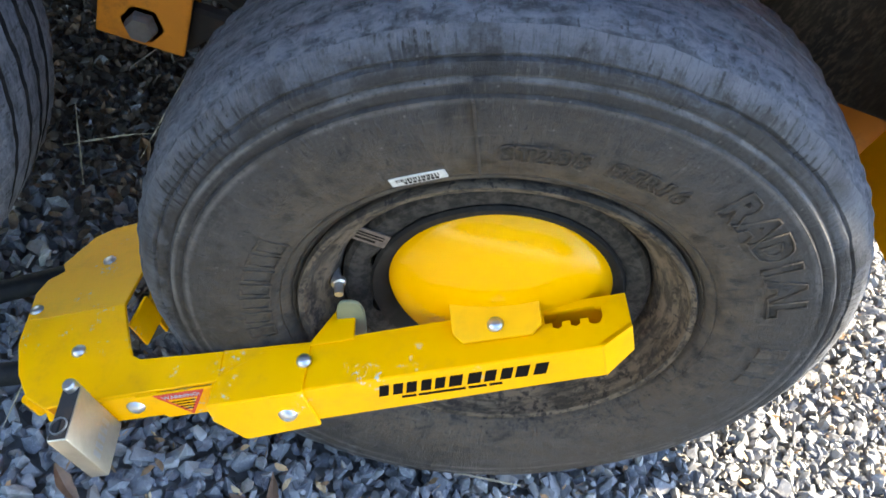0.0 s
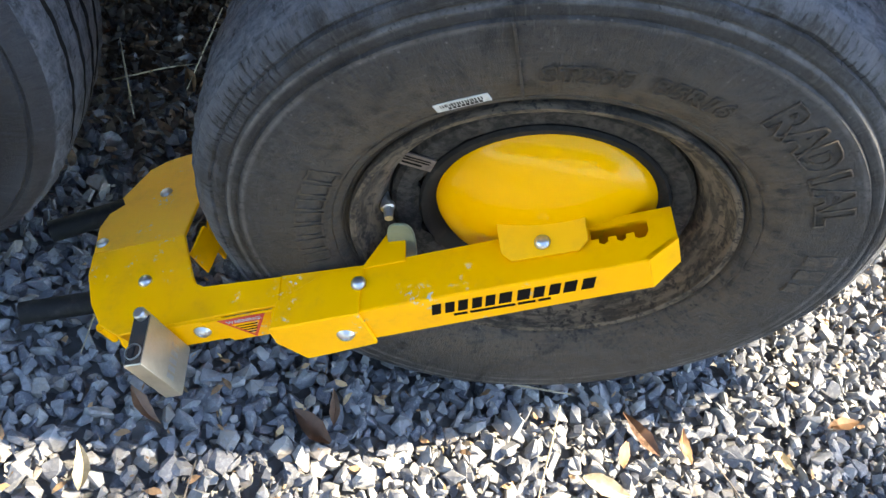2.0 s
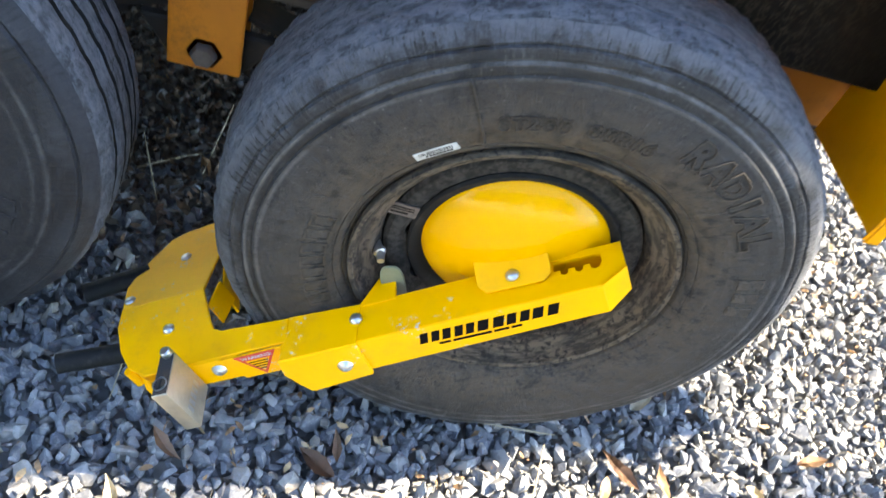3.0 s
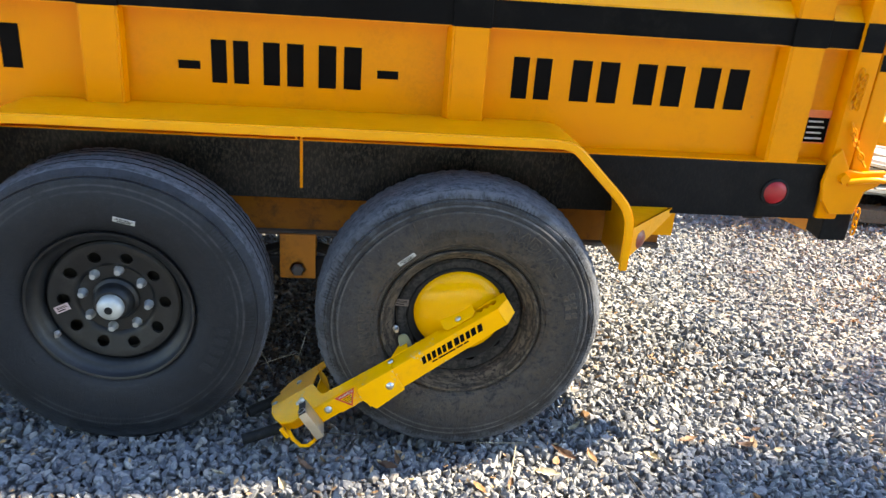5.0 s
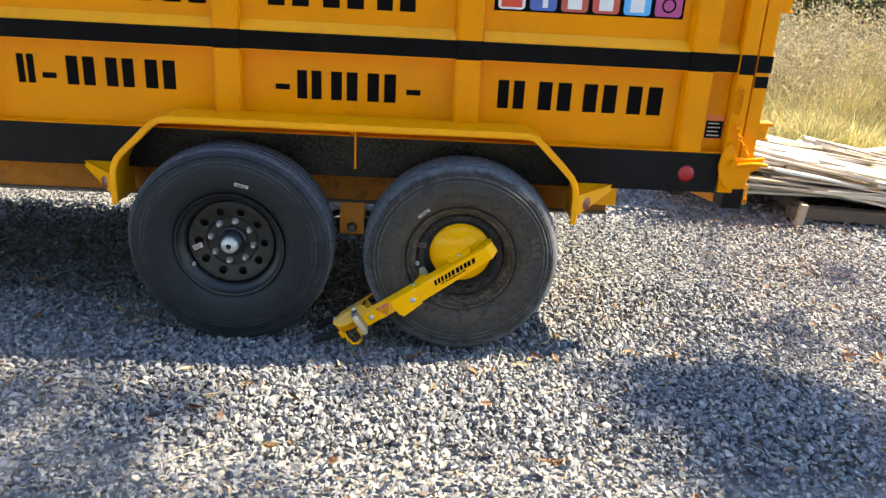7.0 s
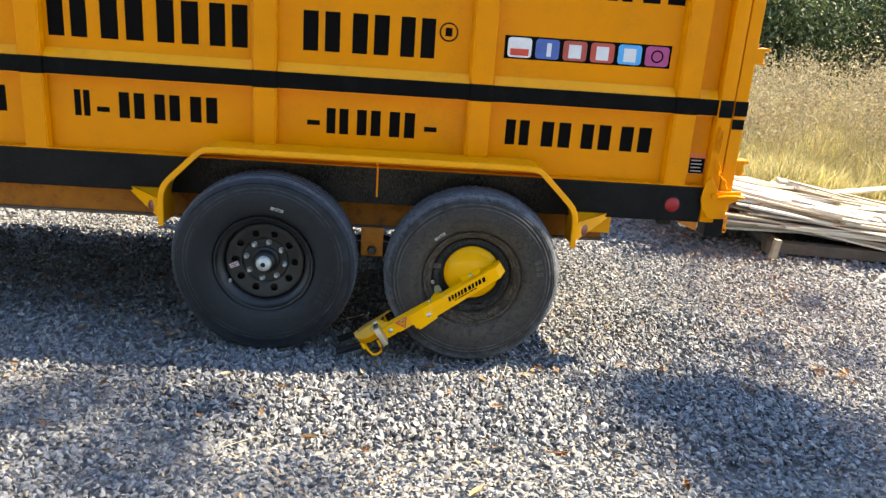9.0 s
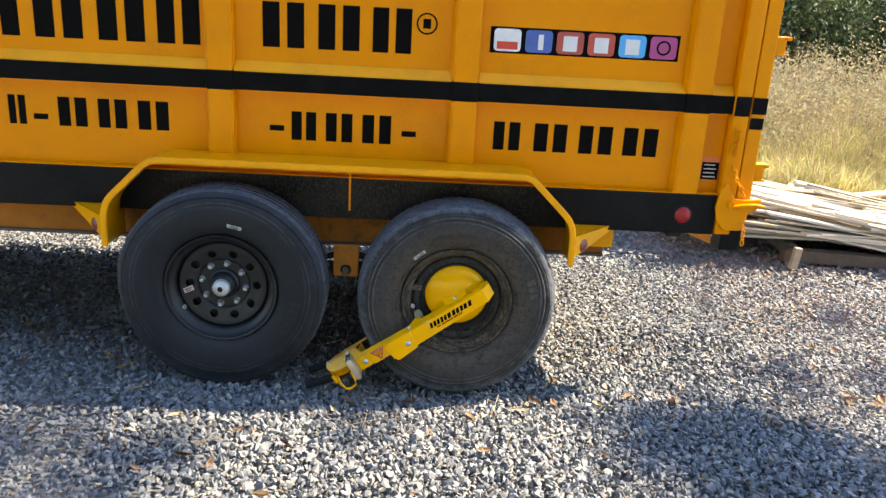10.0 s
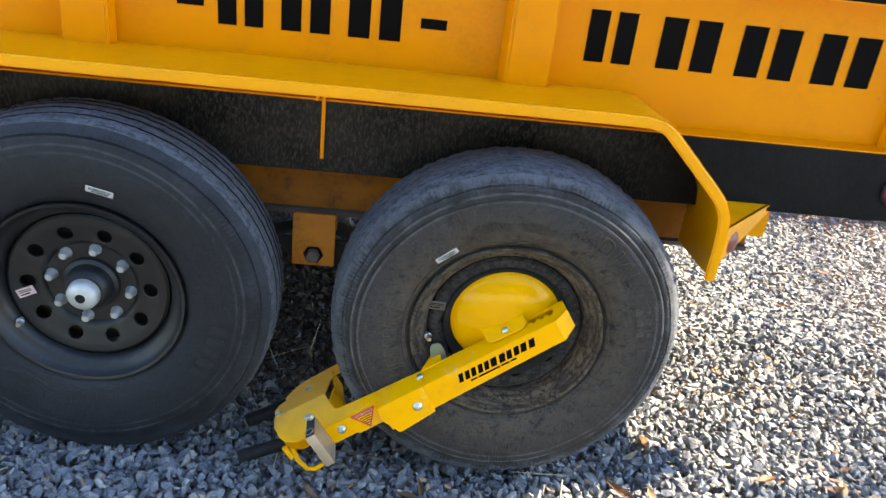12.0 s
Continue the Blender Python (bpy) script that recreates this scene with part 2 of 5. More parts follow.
def rim_dirt():
    """Old wheel steel: tan dust caked on the flange, black grime in patches, darker disc."""
    m, nt, b = shader("dusty_wheel_steel", 0.85, spec=0.25)
    c = coords(nt)
    r, turn, y = polar(nt, c)
    mid = noise_of(nt, c, 80, 8, 0.75)
    around = round_noise(nt, r, turn, y, 5, 110, 5, 0.7)
    big = noise_of(nt, c, 13, 4)
    disc = mixed(nt, ramp(nt, mid, [(0.44, 0.0), (0.58, 1.0)]), (0.013, 0.0125, 0.012), (0.045, 0.040, 0.036))
    flange = mixed(nt, ramp(nt, around, [(0.42, 0.0), (0.57, 1.0)]), (0.034, 0.028, 0.021), (0.108, 0.084, 0.060))
    flange = mixed(nt, ramp(nt, mid, [(0.42, 0.9), (0.49, 0.0)]), flange, (0.014, 0.012, 0.011))
    flange = mixed(nt, ramp(nt, big, [(0.50, 0.0), (0.66, 0.4)]), flange, (0.028, 0.025, 0.023))
    col = mixed(nt, ramp(nt, r, [(0.171, 0.0), (0.179, 1.0)]), disc, flange)
    nt.links.new(col, b.inputs["Base Color"])
    bumped(nt, b, maths(nt, "ADD", mid, around), 0.7, 0.003)
    return m


SIDEWALL = rubber_sidewall("worn_tyre_rubber", (0.0026, 0.0033, 0.0050), (0.094, 0.072, 0.050), (0.0200, 0.0206, 0.0232), 0.95, 1.0, 0.4, (0.42, 0.85), 0.9)
NEWER = rubber_sidewall("clean_tyre_rubber", (0.0027, 0.0041, 0.0074), (0.026, 0.026, 0.028), (0.0056, 0.0078, 0.0122), 0.35, 0.45, 0.32, (0.44, 0.68), 0.15)
TREAD = tread_rubber()
# unscuffed groove rubber, coloured darker still to deepen the shade in the grooves
SHADED_GROOVE = surface("shaded_groove_rubber", (0.006, 0.006, 0.007), (0.016, 0.0155, 0.015), 0.9, 0, 20, 150, 0.3, 0.001, (0.05, 0.042, 0.034), 0.5, spec=0.15)
RIMDIRTY = rim_dirt()


def splashed_black():
    """Black paint; road dirt thrown up by the wheels has run down it in streaks between them."""
    m, nt, b = shader("black_paint", 0.45, spec=0.12)
    c = coords(nt)
    xyz = nt.nodes.new("ShaderNodeSeparateXYZ")
    nt.links.new(c, xyz.inputs[0])
    stretch = nt.nodes.new("ShaderNodeMapping")
    stretch.inputs["Scale"].default_value = (170, 170, 75)
    nt.links.new(c, stretch.inputs["Vector"])
    streak = noise_of(nt, stretch.outputs[0], 1.0, 5, 0.7)
    big = noise_of(nt, c, 5, 4)
    away = maths(nt, "ABSOLUTE", maths(nt, "ADD", xyz.outputs[0], 0.45), 0.0)
    zone = ramp(nt, maths(nt, "ADD", away, maths(nt, "MULTIPLY", big, 0.3)), [(0.80, 1.0), (0.98, 0.12)])
    col = mixed(nt, ramp(nt, big, [(0.4, 0.0), (0.65, 1.0)]), (0.0024, 0.0028, 0.0038), (0.0046, 0.0050, 0.0062))
    dirt = maths(nt, "MULTIPLY", ramp(nt, streak, [(0.46, 0.0), (0.72, 0.85)]), zone)
    col = mixed(nt, dirt, col, (0.070, 0.058, 0.046))
    col = mixed(nt, maths(nt, "MULTIPLY", ramp(nt, big, [(0.42, 0.0), (0.60, 0.30)]), zone), col, (0.050, 0.040, 0.032))
    nt.links.new(col, b.inputs["Base Color"])
    bumped(nt, b, streak, 0.4, 0.0015)
    return m


BLACK = splashed_black()


def islands(name, stops, rough, speck, bump=0.4, thin=0.0):
    """Stones, blades and leaves: each piece has its own tone, with a fine mottling; thin ones let light through."""
    m, nt, b = shader(name, rough)
    own = nt.nodes.new("ShaderNodeNewGeometry").outputs["Random Per Island"]
    c = coords(nt)
    col = ramp(nt, own, stops)
    col = mixed(nt, ramp(nt, noise_of(nt, c, 130, 6, 0.75), [(0.50, 0.0), (0.64, 0.7)]), col, speck)
    col = mixed(nt, ramp(nt, noise_of(nt, c, 48, 3), [(0.40, 0.45), (0.52, 0.0)]), col, tuple(v * 0.28 for v in speck))
    nt.links.new(col, b.inputs["Base Color"])
    bumped(nt, b, noise_of(nt, c, 180, 5, 0.7), bump, 0.003)
    if thin:
        let, both = nt.nodes.new("ShaderNodeBsdfTranslucent"), nt.nodes.new("ShaderNodeMixShader")
        both.inputs[0].default_value = thin
        nt.links.new(col, let.inputs[0])
        nt.links.new(b.outputs[0], both.inputs[1])
        nt.links.new(let.outputs[0], both.inputs[2])
        nt.links.new(both.outputs[0], nt.nodes["Material Output"].inputs[0])
    return m


STONE = islands("crushed_limestone", [(0.0, (0.079, 0.085, 0.101)), (0.3, (0.137, 0.144, 0.159)), (0.6, (0.204, 0.207, 0.213)), (0.85, (0.283, 0.276, 0.260)), (0.94, (0.259, 0.221, 0.177)), (1.0, (0.418, 0.407, 0.383))], 0.85, (0.31, 0.306, 0.296), 0.5)
STRAW = islands("dry_grass", [(0.0, (0.30, 0.22, 0.085)), (0.35, (0.50, 0.40, 0.16)), (0.7, (0.62, 0.53, 0.27)), (0.78, (0.46, 0.44, 0.13)), (0.90, (0.36, 0.38, 0.10)), (1.0, (0.22, 0.28, 0.07))], 0.8, (0.58, 0.48, 0.25), 0.1, 0.45)
WEED = islands("seeding_weeds", [(0.0, (0.17, 0.125, 0.07)), (0.45, (0.33, 0.26, 0.145)), (0.8, (0.42, 0.35, 0.21)), (0.90, (0.48, 0.43, 0.28)), (0.95, (0.34, 0.34, 0.13)), (1.0, (0.20, 0.23, 0.08))], 0.9, (0.44, 0.36, 0.22), 0.1, 0.35)
FOLIAGE = islands("shrub_leaves", [(0.0, (0.035, 0.060, 0.022)), (0.5, (0.060, 0.095, 0.034)), (0.85, (0.095, 0.130, 0.050)), (1.0, (0.16, 0.17, 0.075))], 0.65, (0.09, 0.12, 0.05), 0.1, 0.3)
# decayed leaf tones, kept dark to stand in for shade as well
SHADE_LITTER = islands("shade_darkened_leaves", [(0.0, (0.022, 0.016, 0.011)), (0.6, (0.060, 0.039, 0.023)), (0.92, (0.115, 0.070, 0.038)), (1.0, (0.24, 0.15, 0.08))], 0.8, (0.03, 0.02, 0.012), 0.2)
CRUMB = islands("dry_leaf_crumbs", [(0.0, (0.16, 0.09, 0.045)), (0.5, (0.33, 0.19, 0.09)), (0.85, (0.46, 0.31, 0.16)), (1.0, (0.58, 0.46, 0.28))], 0.8, (0.30, 0.19, 0.10), 0.2, 0.2)
BARK = surface("bark", (0.11, 0.085, 0.06), (0.07, 0.055, 0.04), 0.9, 0, 8, 40, 0.8, 0.01)


def own_tone(name, stops, rough, fine=30.0, stretch=(1, 1, 1), grime=0.6):
    """Planks and fallen leaves: a tone for each object, with grain."""
    m, nt, b = shader(name, rough)
    own = nt.nodes.new("ShaderNodeObjectInfo").outputs["Random"]
    place = nt.nodes.new("ShaderNodeMapping")
    place.inputs["Scale"].default_value = stretch
    nt.links.new(coords(nt), place.inputs["Vector"])
    grain = noise_of(nt, place.outputs[0], fine, 6, 0.7)
    col = mixed(nt, ramp(nt, grain, [(0.35, 0.0), (0.7, grime)]), ramp(nt, own, stops), (0.06, 0.045, 0.03))
    nt.links.new(col, b.inputs["Base Color"])
    bumped(nt, b, grain, 0.4, 0.002)
    return m


WOOD = own_tone("weathered_boards", [(0.0, (0.24, 0.185, 0.125)), (0.3, (0.46, 0.39, 0.28)), (0.65, (0.62, 0.56, 0.45)), (1.0, (0.74, 0.70, 0.61))], 0.85, 14, (0.25, 6, 6), 0.45)
LEAF = own_tone("dead_leaf", [(0.0, (0.20, 0.105, 0.06)), (0.4, (0.31, 0.175, 0.09)), (0.62, (0.44, 0.24, 0.09)), (0.85, (0.50, 0.40, 0.24)), (1.0, (0.62, 0.54, 0.38))], 0.6, 60, (1, 1, 1), 0.4)
STALK = surface("straw_stalk", (0.36, 0.31, 0.21), (0.28, 0.23, 0.15), 0.8, 0, 30, 200, 0.3, 0.0006)
TWIG = surface("twig_bark", (0.16, 0.13, 0.10), (0.10, 0.08, 0.06), 0.9, 0, 30, 200, 0.4, 0.001)


def ground_material():
    m, nt, b = shader("gravel_bed", 0.9)
    c = coords(nt)
    stones = node(nt, "ShaderNodeTexVoronoi", Scale=34.0)
    nt.links.new(c, stones.inputs["Vector"])
    grey = ramp(nt, stones.outputs["Color"], [(0.1, (0.11, 0.110, 0.110)), (0.55, (0.20, 0.198, 0.192)), (0.95, (0.32, 0.314, 0.30))])
    grey = mixed(nt, ramp(nt, noise_of(nt, c, 2.2, 6), [(0.45, 0.0), (0.75, 0.45)]), grey, (0.10, 0.085, 0.06))
    soil = mixed(nt, noise_of(nt, c, 3, 6), (0.16, 0.12, 0.05), (0.30, 0.24, 0.11))
    xyz = nt.nodes.new("ShaderNodeSeparateXYZ")
    nt.links.new(c, xyz.inputs[0])
    edge = nt.nodes.new("ShaderNodeMath")
    edge.operation = "ADD"
    nt.links.new(xyz.outputs[1], edge.inputs[0])
    nt.links.new(noise_of(nt, c, 0.8, 4), edge.inputs[1])
    far = nt.nodes.new("ShaderNodeMapRange")
    nt.links.new(edge.outputs[0], far.inputs[0])
    far.inputs[1].default_value, far.inputs[2].default_value = 5.3, 6.0
    nt.links.new(mixed(nt, far.outputs[0], grey, soil), b.inputs["Base Color"])
    bumped(nt, b, stones.outputs["Distance"], 0.8, 0.02)
    return m


GRAVELBED = ground_material()


# ---- mesh helpers ----
def as_mesh(bm, name, smooth=False):
    bmesh.ops.recalc_face_normals(bm, faces=bm.faces)
    me = bpy.data.meshes.new(name)
    bm.to_mesh(me)
    bm.free()
    if smooth:
        me.shade_smooth()
        me.set_sharp_from_angle(angle=radians(38))
    return me


def part(name, bm, material, parent=None, label="", smooth=False):
    """Links a bmesh as one mesh object under a thing or under a part."""
    me = as_mesh(bm, name, smooth) if isinstance(bm, bmesh.types.BMesh) else bm
    if not me.materials:
        me.materials.append(material)
    ob = new(name, me)
    ob.parent = parent
    return tagged(ob, label)


def box(x0, x1, y0, y1, z0, z1, bevel=0.0, bm=None):
    fresh = bmesh.new()
    v = bmesh.ops.create_cube(fresh, size=1.0)["verts"]
    for w in v:
        w.co = Vector(((x0 + x1) / 2 + w.co.x * (x1 - x0), (y0 + y1) / 2 + w.co.y * (y1 - y0), (z0 + z1) / 2 + w.co.z * (z1 - z0)))
    if bevel:
        bmesh.ops.bevel(fresh, geom=fresh.edges[:], offset=bevel, segments=2, profile=0.6, affect="EDGES", clamp_overlap=True)
    if bm is None:
        return fresh
    me = bpy.data.meshes.new("tmp")
    fresh.to_mesh(me)
    fresh.free()
    bm.from_mesh(me)
    bpy.data.meshes.remove(me)
    return bm


def moved(bm, m):
    bmesh.ops.transform(bm, matrix=m, verts=bm.verts[:])
    return bm


def join(*bms):
    out = bms[0]
    for other in bms[1:]:
        me = bpy.data.meshes.new("tmp")
        other.to_mesh(me)
        other.free()
        out.from_mesh(me)
        bpy.data.meshes.remove(me)
    return out


def prism(points, depth, bevel=0.0):
    """A flat shape in the local XY plane, thickened downwards along local Z by depth."""
    bm = bmesh.new()
    top = [bm.verts.new((x, y, 0)) for x, y in points]
    low = [bm.verts.new((x, y, -depth)) for x, y in points]
    bm.faces.new(top)
    bm.faces.new(low[::-1])
    n = len(points)
    for i in range(n):
        bm.faces.new((top[i], low[i], low[(i + 1) % n], top[(i + 1) % n]))
    bmesh.ops.recalc_face_normals(bm, faces=bm.faces)
    if bevel:
        bmesh.ops.bevel(bm, geom=bm.edges[:], offset=bevel, segments=1, affect="EDGES", clamp_overlap=True)
    return bm


def upright(points, y, depth, bevel=0.0):
    """A flat shape given in x and z whose face stands at y and looks along -y; it is depth thick towards +y."""
    return moved(prism(points, depth, bevel), Matrix.Translation((0, y, 0)) @ Matrix.Rotation(radians(90), 4, "X"))


def lathe(profile, steps=96, closed=False):
    """Turns (radius, y) about the local Y axis."""
    bm = bmesh.new()
    rings = []
    for r, y in profile:
        if r < 1e-6:
            rings.append([bm.verts.new((0, y, 0))])
        else:
            rings.append([bm.verts.new((r * math.cos(2 * math.pi * k / steps), y, r * math.sin(2 * math.pi * k / steps))) for k in range(steps)])
    pairs = list(zip(rings, rings[1:])) + ([(rings[-1], rings[0])] if closed else [])
    for a, b in pairs:
        for k in range(steps):
            n = (k + 1) % steps
            if len(a) == 1 and len(b) > 1:
                bm.faces.new((a[0], b[k], b[n]))
            elif len(b) == 1 and len(a) > 1:
                bm.faces.new((a[k], b[0], a[n]))
            else:
                bm.faces.new((a[k], b[k], b[n], a[n]))
    return bm


def tube(points, radius, sides=8, cap=True):
    """A round bar along a line of points; radius may be one number or one for each point."""
    bm = bmesh.new()
    pts = [Vector(p) for p in points]
    radii = radius if isinstance(radius, (list, tuple)) else [radius] * len(pts)
    rings = []
    for i, p in enumerate(pts):
        ahead = (pts[min(i + 1, len(pts) - 1)] - pts[max(i - 1, 0)]).normalized()
        side = ahead.cross(Vector((0.31, 0.17, 0.93))).normalized()
        up = side.cross(ahead)
        rings.append([bm.verts.new(p + radii[i] * (math.cos(2 * math.pi * k / sides) * side + math.sin(2 * math.pi * k / sides) * up)) for k in range(sides)])
    for a, b in zip(rings, rings[1:]):
        for k in range(sides):
            bm.faces.new((a[k], a[(k + 1) % sides], b[(k + 1) % sides], b[k]))
    if cap:
        bm.faces.new(rings[0][::-1])
        bm.faces.new(rings[-1])
    return bm


def empty(name, m, label, category, group=""):
    ob = new(name)
    ob.empty_display_size = 0.1
    ob.matrix_world = m
    return tagged(ob, label, category, group)


def letter_mesh(text, size, depth, outline=0.0):
    """Letters of the built-in font as a mesh in the local XY plane, centred: solid, or only their raised outline."""
    cu = bpy.data.curves.new("letters", "FONT")
    cu.body, cu.size, cu.extrude, cu.align_x, cu.align_y = text, size, depth, "CENTER", "CENTER"
    cu.resolution_u = 3
    if outline:
        cu.fill_mode, cu.extrude, cu.bevel_depth, cu.bevel_resolution, cu.offset = "NONE", 0.0, outline, 1, 0.06 * size
    ob = bpy.data.objects.new("letters", cu)
    scene.collection.objects.link(ob)
    me = bpy.data.meshes.new_from_object(ob.evaluated_get(bpy.context.evaluated_depsgraph_get()))
    bpy.data.objects.remove(ob)
    bpy.data.curves.remove(cu)
    me.materials.clear()
    return me


def smooth01(t):
    t = min(1.0, max(0.0, t))
    return t * t * (3 - 2 * t)


def ground_height(x, y):
    slope = -0.024 - 0.012 * min(3.0, max(-3.0, x)) - 0.085 * min(0.45, max(-1.4, y))
    rise = 0.012 * smooth01((-0.25 - x) / 0.5)
    roll = 0.012 * noise.noise(Vector((x * 0.9, y * 0.9, 3.1))) + 0.006 * noise.noise(Vector((x * 3.1, y * 3.1, 8.4)))
    flat = smooth01((math.hypot(x * 0.55, y - 0.1) - 0.25) / 0.9)
    return slope + rise + roll * flat


# ---- ground ----
def ground():
    ticks = [-400, -150, -60, -30, -16, -10] + [-7 + 0.25 * k for k in range(61)] + [10, 14, 20, 30, 60, 150, 400]
    bm = bmesh.new()
    grid = [[bm.verts.new((x, y, ground_height(x, y) - (0.042 if -2.9 < x < 2.7 and -1.7 < y < 2.1 else 0.020))) for x in ticks] for y in ticks]
    for a, b in zip(grid, grid[1:]):
        for k in range(len(ticks) - 1):
            bm.faces.new((a[k], a[k + 1], b[k + 1], b[k]))
    tagged(part("ground", bm, GRAVELBED, smooth=True), "grey crushed gravel ground running into dry meadow", "ground", kind="structure")


ground()


def stone_shapes(count, corners, seed):
    """Broken stone: hulls of a few corners, cut flat on one or two sides."""
    shapes = []
    rnd = random.Random(seed)
    for _ in range(count):
        bm = bmesh.new()
        flat, wide = rnd.uniform(0.42, 0.75), rnd.uniform(0.55, 0.95)
        cap = rnd.uniform(0.45, 0.75)
        for _ in range(corners):
            v = Vector((rnd.gauss(0, 1), rnd.gauss(0, 1), rnd.gauss(0, 1))).normalized() * rnd.uniform(0.92, 1.15)
            bm.verts.new((max(-0.8, v.x), v.y * wide, max(-0.6, min(cap, v.z)) * flat))
        bmesh.ops.convex_hull(bm, input=bm.verts[:])
        for v in [v for v in bm.verts if not v.link_faces]:
            bm.verts.remove(v)
        bmesh.ops.triangulate(bm, faces=bm.faces[:])
        bm.verts.index_update()
        shapes.append((np.array([v.co[:] for v in bm.verts]), np.array([[v.index for v in f.verts] for f in bm.faces])))
        bm.free()
    return shapes


def raw_mesh(name, verts, tris):
    me = bpy.data.meshes.new(name)
    me.vertices.add(len(verts))
    me.vertices.foreach_set("co", np.asarray(verts, np.float32).ravel())
    me.loops.add(len(tris) * 3)
    me.loops.foreach_set("vertex_index", np.asarray(tris, np.int32).ravel())
    me.polygons.add(len(tris))
    me.polygons.foreach_set("loop_start", np.arange(0, len(tris) * 3, 3, dtype=np.int32))
    me.update(calc_edges=True)
    me.shade_flat()
    return me


def scattered(shapes, places, sizes, rng, tip=1.0):
    """Turned and sized copies of the shapes at the places, as one array of vertices and triangles."""
    verts, tris, base = [], [], 0
    which = rng.integers(0, len(shapes), len(places))
    for k, (v, f) in enumerate(shapes):
        mine = np.nonzero(which == k)[0]
        if not len(mine):
            continue
        q = rng.normal(size=(len(mine), 4)) * np.array([1.0, tip, tip, 1.0])
        q /= np.linalg.norm(q, axis=1)[:, None]
        w, x, y, z = q.T
        turn = np.stack([1 - 2 * (y * y + z * z), 2 * (x * y - w * z), 2 * (x * z + w * y), 2 * (x * y + w * z), 1 - 2 * (x * x + z * z), 2 * (y * z - w * x),
                         2 * (x * z - w * y), 2 * (y * z + w * x), 1 - 2 * (x * x + y * y)], -1).reshape(-1, 3, 3)
        p = np.einsum("nij,vj->nvi", turn, v) * sizes[mine][:, None, None] + places[mine][:, None]
        verts.append(p.reshape(-1, 3))
        tris.append((f[None] + (base + np.arange(len(mine)) * len(v))[:, None, None]).reshape(-1, 3))
        base += len(mine) * len(v)
    return np.concatenate(verts), np.concatenate(tris)


def gravel():
    rng = np.random.default_rng(11)
    fine, plain = stone_shapes(30, 13, 5), stone_shapes(30, 9, 6)

    def inside(x, y, area, fade):
        """1 within the area, falling to 0 over the fade beyond it."""
        out = np.hypot(np.maximum(np.maximum(area[0] - x, x - area[1]), 0), np.maximum(np.maximum(area[2] - y, y - area[3]), 0))
        return np.clip(1 - out / fade, 0, 1)

    def zone(area, step, small, large, lift, fade, hole=None, hole_fade=0.5):
        gx, gy = np.meshgrid(np.arange(area[0] - fade, area[1] + fade, step), np.arange(area[2] - fade, area[3] + fade, step))
        n = gx.size
        x = gx.ravel() + rng.uniform(-0.6, 0.6, n) * step
        y = gy.ravel() + rng.uniform(-0.6, 0.6, n) * step
        dice = rng.random(n)
        keep = dice < inside(x, y, area, fade)
        if hole:
            keep &= dice >= inside(x, y, hole, hole_fade)
        x, y = x[keep], y[keep]
        r = small + (large - small) * rng.random(len(x)) ** 1.6
        z = np.array([ground_height(a, b) for a, b in zip(x, y)]) - r * 0.30 + rng.uniform(-0.006, 0.003, len(x)) + lift
        return np.stack([x, y, z], -1), r

    near, middle, far = (-1.05, 1.3, -0.55, 0.70), (-2.7, 2.5, -1.45, 1.9), (-6.0, 6.5, -3.6, 4.6)
    close = [zone(near, 0.0240, 0.011, 0.020, -0.020, 0.3), zone(near, 0.0215, 0.010, 0.0185, -0.008, 0.3), zone(near, 0.0265, 0.0125, 0.0240, 0.001, 0.3), zone(near, 0.0420, 0.005, 0.010, 0.003, 0.3)]
    wide = [zone(middle, 0.0240, 0.010, 0.0190, -0.006, 0.4, near, 0.4), zone(middle, 0.0330, 0.007, 0.0205, 0.003, 0.4, near, 0.4), zone(far, 0.050, 0.017, 0.031, 0.0, 0.5, middle, 0.4)]
    for shapes, zones, tip in ((fine, close, 0.75), (plain, wide, 0.32)):
        v, t = scattered(shapes, np.concatenate([p for p, r in zones]), np.concatenate([r for p, r in zones]), rng, tip)
        tagged(part("gravel", raw_mesh("gravel", v, t), STONE), "loose angular grey crushed stones covering the ground", "gravel", kind="stuff")


gravel()


# ---- trailer ----
trailer = empty("dump_trailer", Matrix.Translation((0, 0, 0)), "yellow and black tandem-axle dump trailer parked on gravel", "trailer")
REAR, FRONT_WHEEL = (0.006, 0.388), (-0.909, 0.404)
PANEL, FACE, FARSIDE, TOP = 0.315, 0.266, 1.80, 2.02
POSTS = [-2.93, -1.945, -0.947, 0.003, 0.926]
LEFT_END, RIGHT_END = -3.9, 1.068


